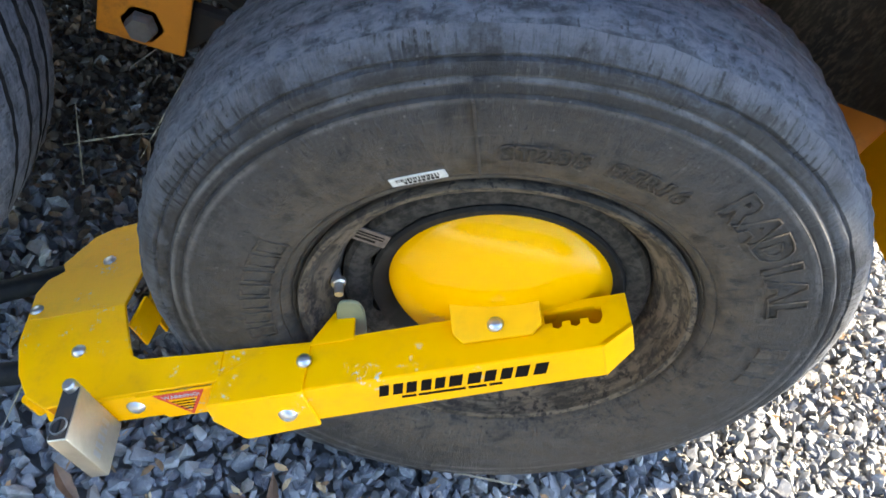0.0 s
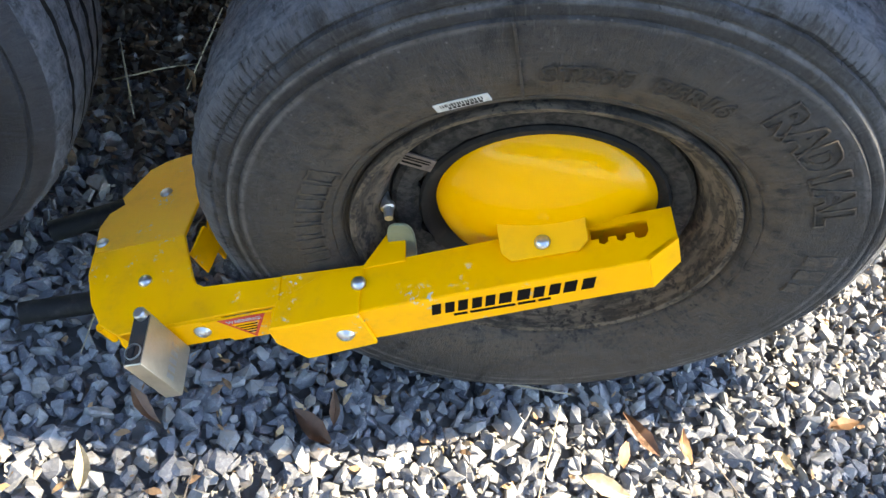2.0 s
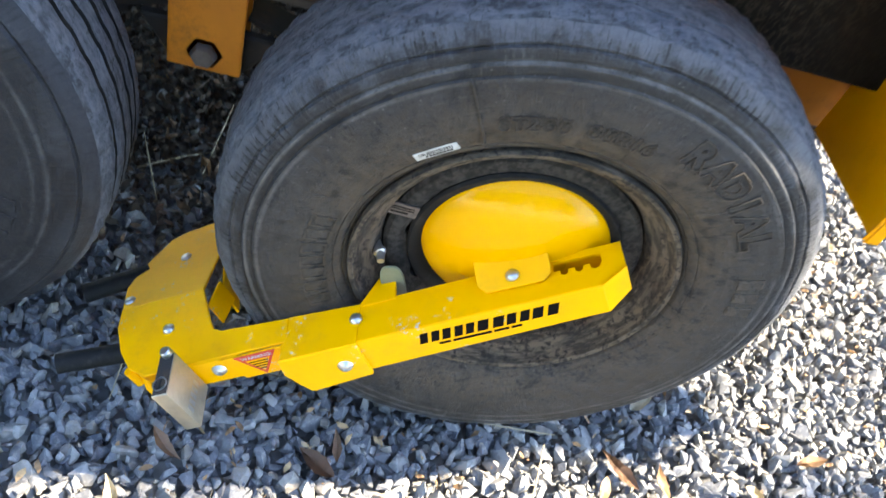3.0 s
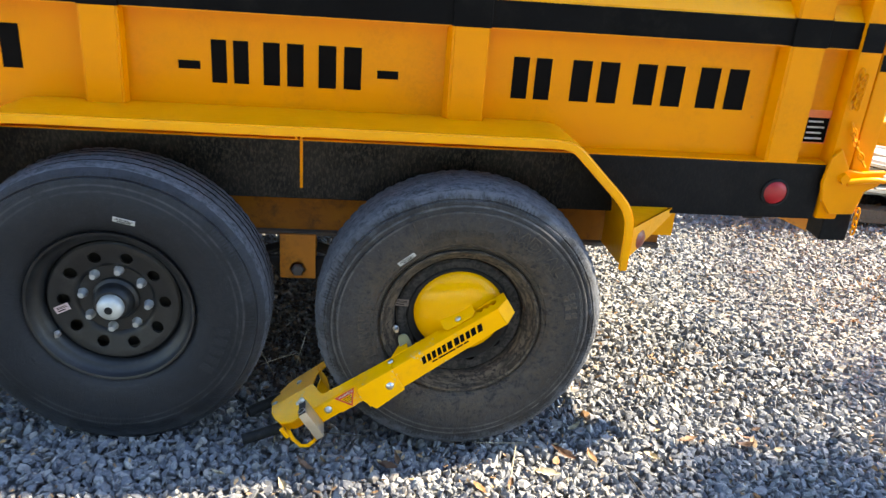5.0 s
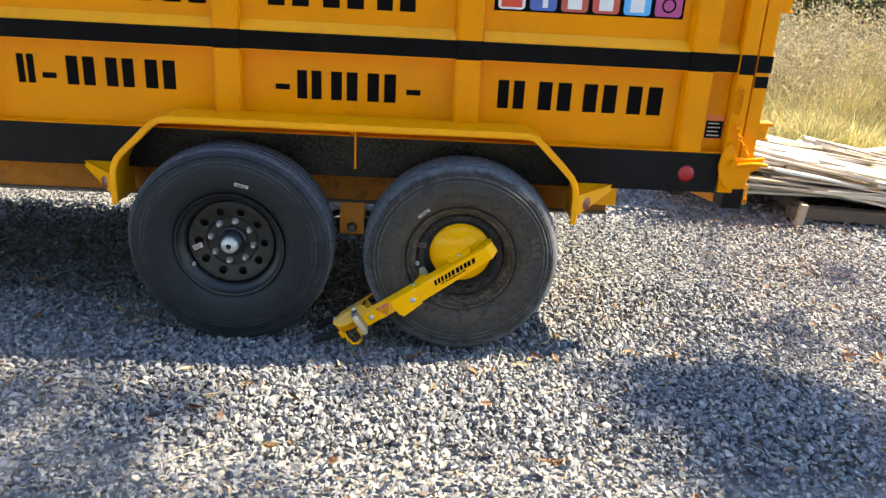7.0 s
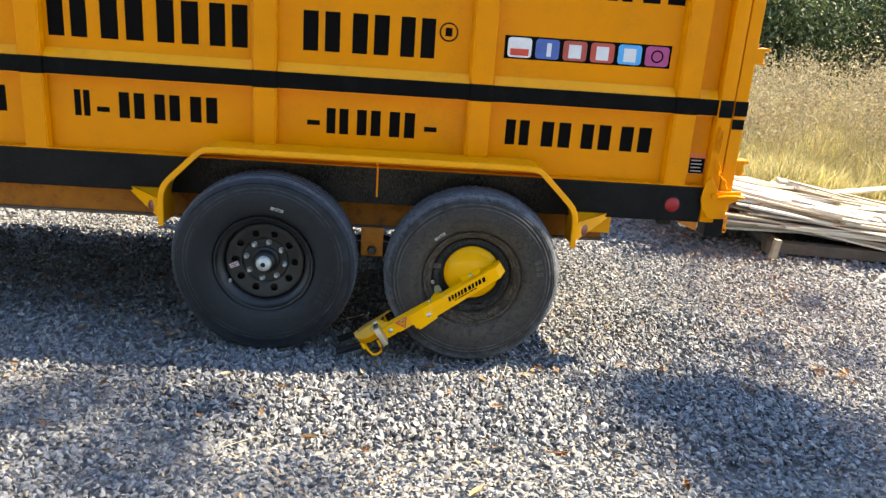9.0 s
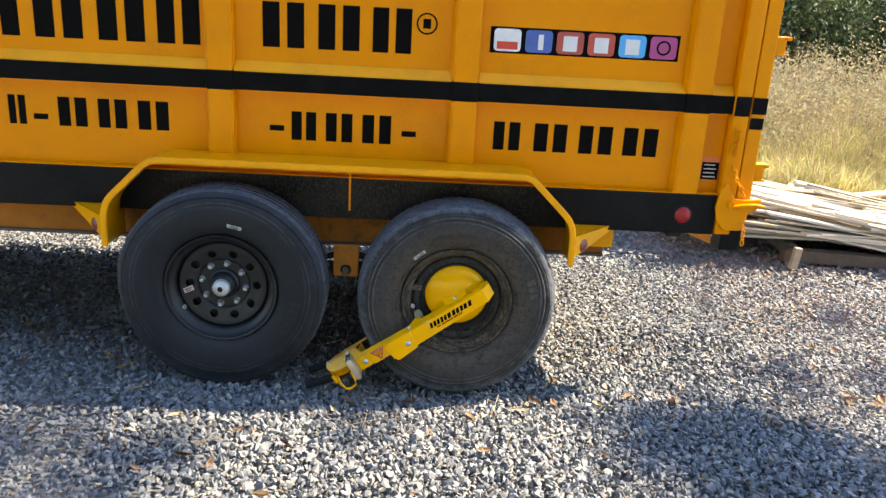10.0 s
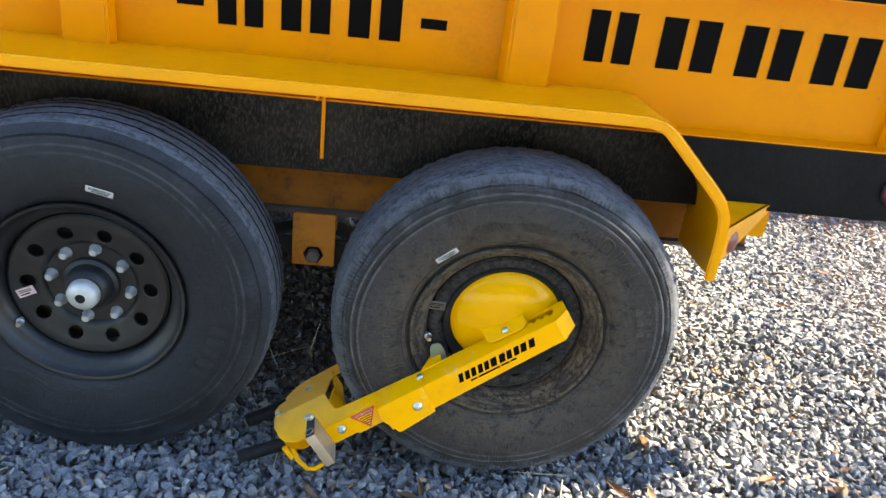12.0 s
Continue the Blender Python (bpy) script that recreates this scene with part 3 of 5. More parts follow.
def side_of_trailer():
    edges = [LEFT_END, *POSTS, RIGHT_END]
    for a, b in zip(edges, edges[1:]):
        part("side_panel", box(a + 0.002, b - 0.002, PANEL, PANEL + 0.004, 0.80, 1.150), YELLOW, trailer)
        part("side_panel", box(a + 0.002, b - 0.002, PANEL, PANEL + 0.004, 1.150, TOP - 0.05), YELLOW, trailer)
    # waist rail: black face, sloping yellow ledge above it
    for a, b in zip(edges, edges[1:]):
        x0, x1 = a + (0.052 if a in POSTS else 0), b - (0.052 if b in POSTS else 0)
        shape = [(FACE + 0.008, 1.130), (PANEL, 1.130), (PANEL, 1.243), (PANEL - 0.006, 1.243), (FACE + 0.008, 1.207)]
        bm = bmesh.new()
        ends = [[bm.verts.new((x, y, z)) for y, z in shape] for x in (x0, x1)]
        for k in range(len(shape)):
            bm.faces.new((ends[0][k], ends[0][(k + 1) % 5], ends[1][(k + 1) % 5], ends[1][k]))
        bm.faces.new(ends[0])
        bm.faces.new(ends[1][::-1])
        bmesh.ops.recalc_face_normals(bm, faces=bm.faces)
        bmesh.ops.bevel(bm, geom=bm.edges[:], offset=0.004, segments=2, affect="EDGES", clamp_overlap=True)
        # paler yellow than the panels puts the skylight on the ledge into colour
        rail = part("waist_rail", bm, FENDER_LEDGE, trailer, smooth=True)
        part("stripe", box(x0 - 0.001, x1 + 0.001, FACE + 0.0055, FACE + 0.012, 1.134, 1.205), STRIPE, rail, "black stripe")
    for x in POSTS:
        w, s = 0.049, 0.014
        bm = bmesh.new()
        shape = [(x - w - s, PANEL - 0.001), (x - w, FACE), (x + w, FACE), (x + w + 0.004, PANEL - 0.001)]
        ends = [[bm.verts.new((a, b, z)) for a, b in shape] for z in (0.874 if -1.2 < x < 0.3 else 0.798, TOP - 0.02)]
        for k in range(4):
            bm.faces.new((ends[0][k], ends[0][(k + 1) % 4], ends[1][(k + 1) % 4], ends[1][k]))
        bm.faces.new(ends[0])
        bm.faces.new(ends[1][::-1])
        bmesh.ops.recalc_face_normals(bm, faces=bm.faces)
        bmesh.ops.bevel(bm, geom=[e for e in bm.edges if abs(e.verts[0].co.z - e.verts[1].co.z) > 0.5], offset=0.006, segments=3, affect="EDGES")
        post = part("post", bm, YELLOW, trailer, smooth=True)
        band = [(x - w - 0.0065, 0.282), (x - w - 0.0010, FACE - 0.0012), (x + w + 0.0010, FACE - 0.0012), (x + w + 0.0045, 0.282)]
        part("stripe", moved(prism(band, 0.075, 0.001), Matrix.Translation((0, 0, 1.207))), STRIPE, post, "black stripe")
    part("top_rail", box(LEFT_END, RIGHT_END + 0.05, FACE - 0.004, PANEL + 0.04, TOP - 0.06, TOP, 0.008), YELLOW, trailer)
    # lower beam and frame
    part("lower_beam", box(LEFT_END, 1.062, 0.263, 0.352, 0.637, 0.806, 0.003), BLACK, trailer, "black painted lower beam")
    part("beam_ledge", box(LEFT_END, 1.062, 0.2625, PANEL, 0.8055, 0.8095, 0.001), YELLOW, trailer)
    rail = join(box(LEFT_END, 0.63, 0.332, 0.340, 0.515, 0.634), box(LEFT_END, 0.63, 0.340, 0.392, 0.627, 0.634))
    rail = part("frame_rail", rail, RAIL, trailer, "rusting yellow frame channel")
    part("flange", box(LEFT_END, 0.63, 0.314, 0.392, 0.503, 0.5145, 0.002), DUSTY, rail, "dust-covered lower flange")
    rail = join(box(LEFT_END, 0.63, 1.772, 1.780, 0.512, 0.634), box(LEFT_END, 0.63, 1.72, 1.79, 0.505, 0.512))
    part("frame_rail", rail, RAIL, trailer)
    # floor, far side, front
    part("bed_floor", box(LEFT_END, RIGHT_END, PANEL + 0.01, FARSIDE - 0.01, 0.66, 0.72), DARKMETAL, trailer)
    part("far_side", box(LEFT_END, RIGHT_END, FARSIDE, FARSIDE + 0.05, 0.637, TOP, 0.004), YELLOW, trailer)
    part("front_wall", box(LEFT_END - 0.05, LEFT_END, FACE, FARSIDE + 0.05, 0.637, TOP, 0.004), YELLOW, trailer)
    for x in (-3.3, -2.4, -1.5, -0.45, 0.45, 0.95):
        part("cross_member", box(x - 0.03, x + 0.03, 0.40, 1.72, 0.58, 0.656), DARKMETAL, trailer)


side_of_trailer()


def bent_strip(line, y0, y1, thick):
    """A plate bent along a line in x and z, from y0 to y1 (numbers, or one for each point), thickened inwards."""
    n = len(line)
    y0 = y0 if isinstance(y0, list) else [y0] * n
    y1 = y1 if isinstance(y1, list) else [y1] * n
    bm = bmesh.new()
    rows = []
    for i, (x, z) in enumerate(line):
        a, b = line[max(i - 1, 0)], line[min(i + 1, n - 1)]
        t = Vector((b[0] - a[0], b[1] - a[1])).normalized()
        nx, nz = t.y, -t.x
        rows.append([bm.verts.new(p) for p in ((x, y0[i], z), (x, y1[i], z), (x + nx * thick, y1[i], z + nz * thick), (x + nx * thick, y0[i], z + nz * thick))])
    for a, b in zip(rows, rows[1:]):
        for k in range(4):
            bm.faces.new((a[k], a[(k + 1) % 4], b[(k + 1) % 4], b[k]))
    bm.faces.new(rows[0][::-1])
    bm.faces.new(rows[-1])
    return bm


def arc(cx, cz, r, a0, a1, n=6):
    return [(cx + r * math.cos(radians(a0 + (a1 - a0) * k / n)), cz + r * math.sin(radians(a0 + (a1 - a0) * k / n))) for k in range(n + 1)]


def fender():
    right = [(0.16, 0.899), (0.225, 0.899), (0.262, 0.893), (0.285, 0.882), (0.302, 0.866), (0.36, 0.808), (0.426, 0.744), (0.445, 0.712), (0.455, 0.680), (0.458, 0.62), (0.457, 0.538)]
    left = [(-0.912 - x, z) for x, z in right]
    line = left[::-1] + [(-0.8 + 0.2 * k, 0.899) for k in range(5)] + right
    for _ in range(2):
        cut = [line[0]]
        for (x0, z0), (x1, z1) in zip(line, line[1:]):
            cut += [(0.75 * x0 + 0.25 * x1, 0.75 * z0 + 0.25 * z1), (0.25 * x0 + 0.75 * x1, 0.25 * z0 + 0.75 * z1)]
        line = cut + [line[-1]]
    plate = bent_strip(line, 0.070, PANEL + 0.001, 0.006)
    for v in plate.verts:
        if v.co.y > 0.2:
            v.co.z -= 0.020
    ob = part("fender", plate, FENDER_LEDGE, trailer, "bent yellow steel fender", smooth=True)
    lip = bent_strip(line, 0.063, 0.0725, 0.025)
    bmesh.ops.recalc_face_normals(lip, faces=lip.faces)
    bmesh.ops.bevel(lip, geom=[e for e in lip.edges if len(e.link_faces) == 2 and e.calc_face_angle() > 0.9], offset=0.004, segments=3, affect="EDGES", clamp_overlap=True)
    for v in lip.verts:
        v.co += Vector((0, 0.5, 1)) * 0.0012 * noise.noise(Vector((v.co.x * 40, v.co.y * 40, v.co.z * 40)))
    part("lip", lip, FENDER_LEDGE, ob, "rolled lip with thick uneven paint", smooth=True)
    for s, x in ((1, 0.455), (-1, -1.367)):
        shelf = [(x, 0.085), (x, 0.318), (x + s * 0.228, 0.318)]
        bm = moved(prism(shelf if s > 0 else shelf[::-1], 0.005), Matrix.Translation((0, 0, 0.655)))
        slant = bmesh.new()
        a, b, c, d = (x, 0.082, 0.655), (x + s * 0.228, 0.320, 0.655), (x + s * 0.215, 0.312, 0.640), (x, 0.082, 0.565)
        vs = [slant.verts.new(p) for p in (a, b, c, d)] + [slant.verts.new((p[0] - s * 0.002, p[1] + 0.006, p[2])) for p in (a, b, c, d)]
        for f in ((0, 1, 2, 3), (7, 6, 5, 4), (0, 4, 5, 1), (1, 5, 6, 2), (2, 6, 7, 3), (3, 7, 4, 0)):
            slant.faces.new([vs[k] for k in f])
        bracket = part("light_bracket", join(bm, slant, box(x + 0.03, x + 0.210, 0.318, 0.324, 0.545, 0.650)) if s > 0 else join(bm, slant), FENDER_LEDGE, ob)
        lamp = lathe([(0, -0.008), (0.020, -0.006), (0.027, 0.0), (0.030, 0.001), (0.030, 0.006), (0, 0.006)], 24)
        spin = Matrix.Rotation(s * math.atan2(0.238, 0.228), 4, "Z")
        part("reflector", moved(lamp, Matrix.Translation((x + s * 0.048, 0.134, 0.606)) @ spin), AMBER, bracket, "dull red round reflector", smooth=True)
    for x in (-0.438,):
        part("gusset", join(upright([(x - 0.004, 0.880), (x + 0.004, 0.880), (x + 0.004, 0.672), (x - 0.004, 0.672)], 0.255, 0.008), box(x - 0.003, x + 0.003, 0.10, 0.262, 0.855, 0.872)), YELLOW, ob)


fender()


def running_gear():
    hanger = join(box(-0.504, -0.400, 0.296, 0.304, 0.372, 0.512, 0.003), box(-0.504, -0.400, 0.30, 0.36, 0.500, 0.508), box(-0.504, -0.400, 0.352, 0.36, 0.40, 0.505))
    hang = part("spring_hanger", hanger, RUSTY, trailer, "worn yellow steel spring hanger")
    part("bolt", moved(lathe([(0, -0.014), (0.016, -0.014), (0.019, -0.008), (0.019, 0.0), (0.026, 0.0), (0.026, 0.004)], 6), Matrix.Translation((-0.452, 0.296, 0.402))), BOLTGREY, hang)
    for x in (0.30, -1.25):
        part("spring_hanger", box(x - 0.03, x + 0.03, 0.325, 0.37, 0.40, 0.51, 0.003), RUSTY, trailer)
    for (wx, wz), span in ((REAR, (-0.40, 0.36)), (FRONT_WHEEL, (-1.30, -0.50))):
        part("axle", tube([(wx, 0.15, wz), (wx, 1.98, wz)], 0.045, 14), DARKMETAL, trailer)
        for k in range(4):
            half = 1.0 - 0.17 * k
            mid = (span[0] + span[1]) / 2
            pts = []
            for j in range(9):
                t = -1 + j / 4
                x = mid + t * half * (span[1] - span[0]) / 2
                pts.append((x, 0.45 - 0.07 * (1 - (t * half) ** 2) - 0.011 * k))
            part("leaf_spring", bent_strip(pts, 0.34, 0.395, 0.009), DARKMETAL, trailer)
    part("equalizer", upright([(-0.55, 0.43), (-0.35, 0.43), (-0.40, 0.36), (-0.50, 0.36)], 0.318, 0.02, 0.004), DARKMETAL, trailer)


running_gear()


TYRE_STEPS = 240
TYRE_WIDTH = 0.214
GROOVES = (0.065, 0.093, 0.121, 0.149)


def tyre_bm(radius, worn, swell):
    """A road tyre: bead, sidewall with rings, rounded shoulder and grooved tread; outer sidewall at y = 0."""
    wide = TYRE_WIDTH
    k = radius - 0.390
    outer = [(0.200, 0.062), (0.210, 0.040), (0.2165, 0.028), (0.221, 0.0225), (0.2225, 0.0245), (0.225, 0.0195), (0.233, 0.0145), (0.2345, 0.0155), (0.238, 0.0118),
             (0.255, 0.0058), (0.275, 0.0015), (0.297, 0.0), (0.318 + k * 0.5, 0.0012), (0.3295 + k * 0.7, 0.0024), (0.331 + k * 0.7, 0.0062), (0.334 + k * 0.7, 0.0058), (0.342 + k, 0.0066),
             (0.3445 + k, 0.0112), (0.348 + k, 0.0102), (0.357 + k, 0.0130), (0.3585 + k, 0.0178), (0.362 + k, 0.0168), (0.3715 + k, 0.0225), (0.379 + k, 0.0305), (0.3845 + k, 0.040), (0.3885 + k, 0.053)]
    if not worn:
        outer = [p for p in outer if p[1] not in (0.0225, 0.0245, 0.0145, 0.0155, 0.0024, 0.0062, 0.0066, 0.0112)]
    tread = []
    half, deep = (0.0020, 0.003) if worn else (0.0036, 0.009)
    crown = lambda y: radius - 0.0045 * ((y - wide / 2) / 0.05) ** 2  # noqa: E731
    for g in GROOVES:
        tread += [(crown(g), g - half), (crown(g) - deep, g - half * 0.6), (crown(g) - deep, g + half * 0.6), (crown(g), g + half)]
    back = [(r, wide - y) for r, y in outer[::-1]]
    bm = lathe(outer + tread + back, TYRE_STEPS)
    rnd = random.Random(int(radius * 1000))
    for v in bm.verts:
        a = math.atan2(v.co.z, v.co.x)
        r = math.hypot(v.co.x, v.co.z)
        y = v.co.y
        if r > radius - 0.035:
            # ragged wear along the shoulders, offset of the zigzag ribs
            grain = noise.noise(Vector((math.cos(a) * 9, math.sin(a) * 9, y * 30)))
            s = 1 + (0.0060 if worn else 0.002) * grain + rnd.uniform(-0.0012, 0.0012) * (1.5 if worn else 0.6)
            v.co.x, v.co.z = v.co.x * s, v.co.z * s
            if (0.036 < y < 0.054 or wide - 0.054 < y < wide - 0.036) and int(a * TYRE_STEPS / (2 * math.pi) + 400.5) % 3 == 0:
                v.co.x, v.co.z = v.co.x * 0.991, v.co.z * 0.991
            if 0.054 < y < 0.15:
                v.co.y += (0.0010 if worn else 0.0009) * (1 if int(a * TYRE_STEPS / (2 * math.pi) + 400.5) % 4 < 2 else -1)
        # standing weight: the carcass spreads sideways and down, flat where it stands
        side, low = swell
        give = smooth01((r - 0.235) / 0.12)
        grow = (side * math.cos(a) ** 2 + (low if math.sin(a) < 0 else 0.0) * math.sin(a) ** 2) * give
        v.co.x, v.co.z = v.co.x + grow * math.cos(a), v.co.z + grow * math.sin(a)
        v.co.z = max(v.co.z, -(radius + low - 0.0035))
        if v.co.z < -0.26 and r > 0.25:
            f = (-0.26 - v.co.z) / 0.13
            v.co.y += (-0.010 if y < wide / 2 else 0.010) * f * (1 - abs(r - 0.32) / 0.08 if abs(r - 0.32) < 0.08 else 0)
    return bm


def rim_bm(dirty=False):
    """Outer flange, drop well and the bowl up to the disc."""
    return lathe([(0.205, 0.060), (0.213, 0.034), (0.2165, 0.022), (0.2145, 0.0165), (0.2085, 0.0185), (0.204, 0.028), (0.198, 0.037), (0.190, 0.041), (0.1845, 0.0445), (0.1795, 0.053), (0.1755, 0.065), (0.1722, 0.085), (0.1722, 0.17), (0.205, 0.19), (0.214, 0.21)], 96)


def disc_bm(holes=10):
    """The wheel's disc with its ring of hand holes cut through, as one closed plate."""
    steps = 120
    bm = bmesh.new()
    inner = [(0.173, 0.072), (0.172, 0.062), (0.166, 0.0575), (0.152, 0.058)]
    outer = [(0.108, 0.068), (0.102, 0.071), (0.096, 0.079), (0.060, 0.081), (0.0, 0.081)]
    rings = []
    span = [0.152, 0.147, 0.142, 0.136, 0.130, 0.124, 0.118, 0.113, 0.108]
    for r, y in inner[:-1]:
        rings.append((r, y))
    for r in span:
        rings.append((r, 0.058 + 0.010 * (0.152 - r) / 0.044))
    rings += outer[1:-1]
    grid = [[bm.verts.new((r * math.cos(2 * math.pi * k / steps), y, r * math.sin(2 * math.pi * k / steps))) for k in range(steps)] for r, y in rings]
    hub = bm.verts.new((0, 0.081, 0))
    per = steps // holes
    for i, (a, b) in enumerate(zip(grid, grid[1:])):
        rm = (rings[i][0] + rings[i + 1][0]) / 2
        for k in range(steps):
            off = ((k + 0.5) % per - per / 2) * 2 * math.pi / steps * rm
            if abs(rm - 0.130) < 0.019 and (off / 0.0165) ** 2 + ((rm - 0.130) / 0.0165) ** 2 < 1.0:
                continue
            bm.faces.new((a[k], b[k], b[(k + 1) % steps], a[(k + 1) % steps]))
    for k in range(steps):
        bm.faces.new((grid[-1][k], hub, grid[-1][(k + 1) % steps]))
    for v in bm.verts:
        r = math.hypot(v.co.x, v.co.z)
        if 0.11 < r < 0.15 and any(len(e.link_faces) == 1 for e in v.link_edges):
            # round the stepped rim of each hole
            a = math.atan2(v.co.z, v.co.x)
            w = 2 * math.pi / holes
            c = (math.floor((a + 4 * math.pi) / w) + 0.5) * w
            centre = Vector((0.130 * math.cos(c), v.co.y, 0.130 * math.sin(c)))
            d = v.co - centre
            d.y = 0
            v.co = centre + d.normalized() * 0.0165
            v.co.y += 0.001
    res = bmesh.ops.extrude_face_region(bm, geom=bm.faces[:])
    for v in [g for g in res["geom"] if isinstance(g, bmesh.types.BMVert)]:
        v.co.y += 0.007
    return bm


LUG = as_mesh(lathe([(0, -0.020), (0.007, -0.020), (0.0095, -0.016), (0.0105, -0.004), (0.0135, 0.0), (0.0135, 0.004), (0, 0.004)], 12), "lug_nut", True)
LUG.materials.append(BRIGHTNUT)


def wheel(at, radius, near, rim_mat, tyre_mat, spin=0.0, worn=False, hubs=True, y=0.0, flip=False, swell=(0.003, 0.019)):
    m = Matrix.Translation((at[0], y, at[1])) @ (Matrix.Rotation(math.pi, 4, "Z") if flip else Matrix())
    body = part("wheel", disc_bm(), rim_mat, trailer, "black steel wheel with round hand holes" if near else "", smooth=True)
    body.matrix_basis = m @ Matrix.Rotation(radians(spin), 4, "Y")
    level = body.matrix_basis.to_3x3().to_4x4().inverted()
    rim = part("rim", rim_bm(), rim_mat, body, smooth=True)
    bm = tyre_bm(radius, worn, swell)
    me = as_mesh(bm, "tyre", True)
    me.set_sharp_from_angle(angle=radians(38))
    me.materials.append(tyre_mat)
    me.materials.append(TREAD)
    me.materials.append(SHADED_GROOVE)
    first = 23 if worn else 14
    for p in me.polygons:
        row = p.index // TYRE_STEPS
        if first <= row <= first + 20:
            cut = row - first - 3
            # groove walls and floors take the rubber with shade painted in
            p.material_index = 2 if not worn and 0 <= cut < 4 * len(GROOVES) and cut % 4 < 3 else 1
    tyre = part("tyre", me, tyre_mat, body, "dusty worn radial tyre with ragged shoulders" if worn else "clean dark radial tyre")
    tyre.matrix_basis = Matrix.Rotation(radians(-spin), 4, "Y")
    part("brake_drum", lathe([(0.0, 0.100), (0.150, 0.100), (0.160, 0.106), (0.160, 0.175), (0.0, 0.175)], 40), DARKMETAL, body, "dark brake drum", smooth=False)
    if not near:
        return body, tyre
    if hubs:
        for k in range(8):
            a = radians(8 + 45 * k)
            ob = part("lug_nut", LUG, BRIGHTNUT, body)
            ob.matrix_basis = Matrix.Translation((0.085 * math.cos(a), 0.078, 0.085 * math.sin(a)))
        hub = part("hub", lathe([(0.062, 0.082), (0.060, 0.072), (0.052, 0.066), (0.050, 0.048), (0.045, 0.040), (0.040, 0.034), (0.0, 0.032)], 40), rim_mat, body, smooth=True)
        part("hub_cap", lathe([(0.034, 0.036), (0.034, 0.024), (0.0325, 0.017), (0.028, 0.011), (0.020, 0.0075), (0.011, 0.006), (0.010, 0.010), (0.0, 0.010)], 32), CAPGREY, body, "grey metal hub cap", smooth=True)
        part("oil_plug", lathe([(0.0105, 0.0085), (0.0105, 0.0055), (0.009, 0.0040), (0.0, 0.0036)], 24), RUBBER, body, "dark rubber oil plug", smooth=True)
    return body, tyre


rear_wheel, rear_tyre = wheel(REAR, 0.390, True, RIMDIRTY, SIDEWALL, 18, True, False)
front_wheel, front_tyre = wheel(FRONT_WHEEL, 0.3925, True, RIMBLACK, NEWER, 18, swell=(0.014, 0.031))
wheel(REAR, 0.3905, False, RIMDIRTY, SIDEWALL, 0, False, False, 2.15, True, (0.01, 0.05))
wheel(FRONT_WHEEL, 0.4005, False, RIMDIRTY, NEWER, 0, False, False, 2.15, True, (0.01, 0.05))


def on_wheel(at, angle, r, y, lean=0.0, slope=0.0, over=False):
    """A pose on a sidewall: local Y points away from the axle (over: towards it), local Z out of the wheel."""
    a = radians(angle)
    out = Vector((math.cos(a), 0, math.sin(a)))
    z = (slope * out - Vector((0, 1, 0))).normalized()
    up = -out if over else out
    x = up.cross(z).normalized()
    m = Matrix((x, z.cross(x), z)).transposed().to_4x4()
    return Matrix.Translation((at[0] + r * out.x, y, at[1] + r * out.z)) @ m @ Matrix.Rotation(radians(lean), 4, "Z")


def put(ob, m):
    """Stands a part at a place of the world under the parent that it has."""
    bpy.context.view_layer.update()
    ob.matrix_basis = ob.parent.matrix_world.inverted() @ m
    return ob


def sidewall_writing():
    def run(text, a0, a1, r, size, y, slope):
        for k, ch in enumerate(text):
            if ch != " ":
                a = a0 + (a1 - a0) * k / (len(text) - 1)
                put(part("raised_letter", letter_mesh(ch, size, 0.0011, 0.0011), SIDEWALL, rear_tyre), on_wheel(REAR, a, r, y, 0, slope))

    run("RADIAL", 67, 35, 0.297, 0.046, -0.0001, 0.0)
    run("ST235 85R16", 111, 77, 0.271, 0.025, 0.0021, -0.17)
    # mould seam across the sidewall
    put(part("mould_seam", box(-0.0012, 0.0012, -0.045, 0.045, -0.002, 0.0010, 0.0004), SIDEWALL, rear_tyre), on_wheel(REAR, 116, 0.285, 0.0012, 0, -0.06))
    # the maker's name and marks are plain raised bars
    for a in (205, 199, 193, 187.5, 182, 176, 170.5):
        put(part("raised_bar", join(box(-0.0100, 0.0100, -0.016, -0.0135, -0.001, 0.0009), box(-0.0100, 0.0100, 0.0135, 0.016, -0.001, 0.0009), box(-0.0100, -0.0078, -0.0135, 0.0135, -0.001, 0.0009), box(0.0078, 0.0100, -0.0135, 0.0135, -0.001, 0.0009)), SIDEWALL, rear_tyre), on_wheel(REAR, a, 0.258, 0.0050, 0, -0.2, True))
    for a in (19, 13.5, 8):
        put(part("raised_bar", box(-0.009, 0.009, -0.016, 0.016, -0.001, 0.0012, 0.001), SIDEWALL, rear_tyre), on_wheel(REAR, a, 0.30, 0.0002))
    for a in (190, 184, 178, 172, 166):
        put(part("raised_bar", box(-0.010, 0.010, -0.018, 0.018, -0.001, 0.0012, 0.001), NEWER, front_tyre), on_wheel(FRONT_WHEEL, a + 160, 0.292, 0.0003))


sidewall_writing()


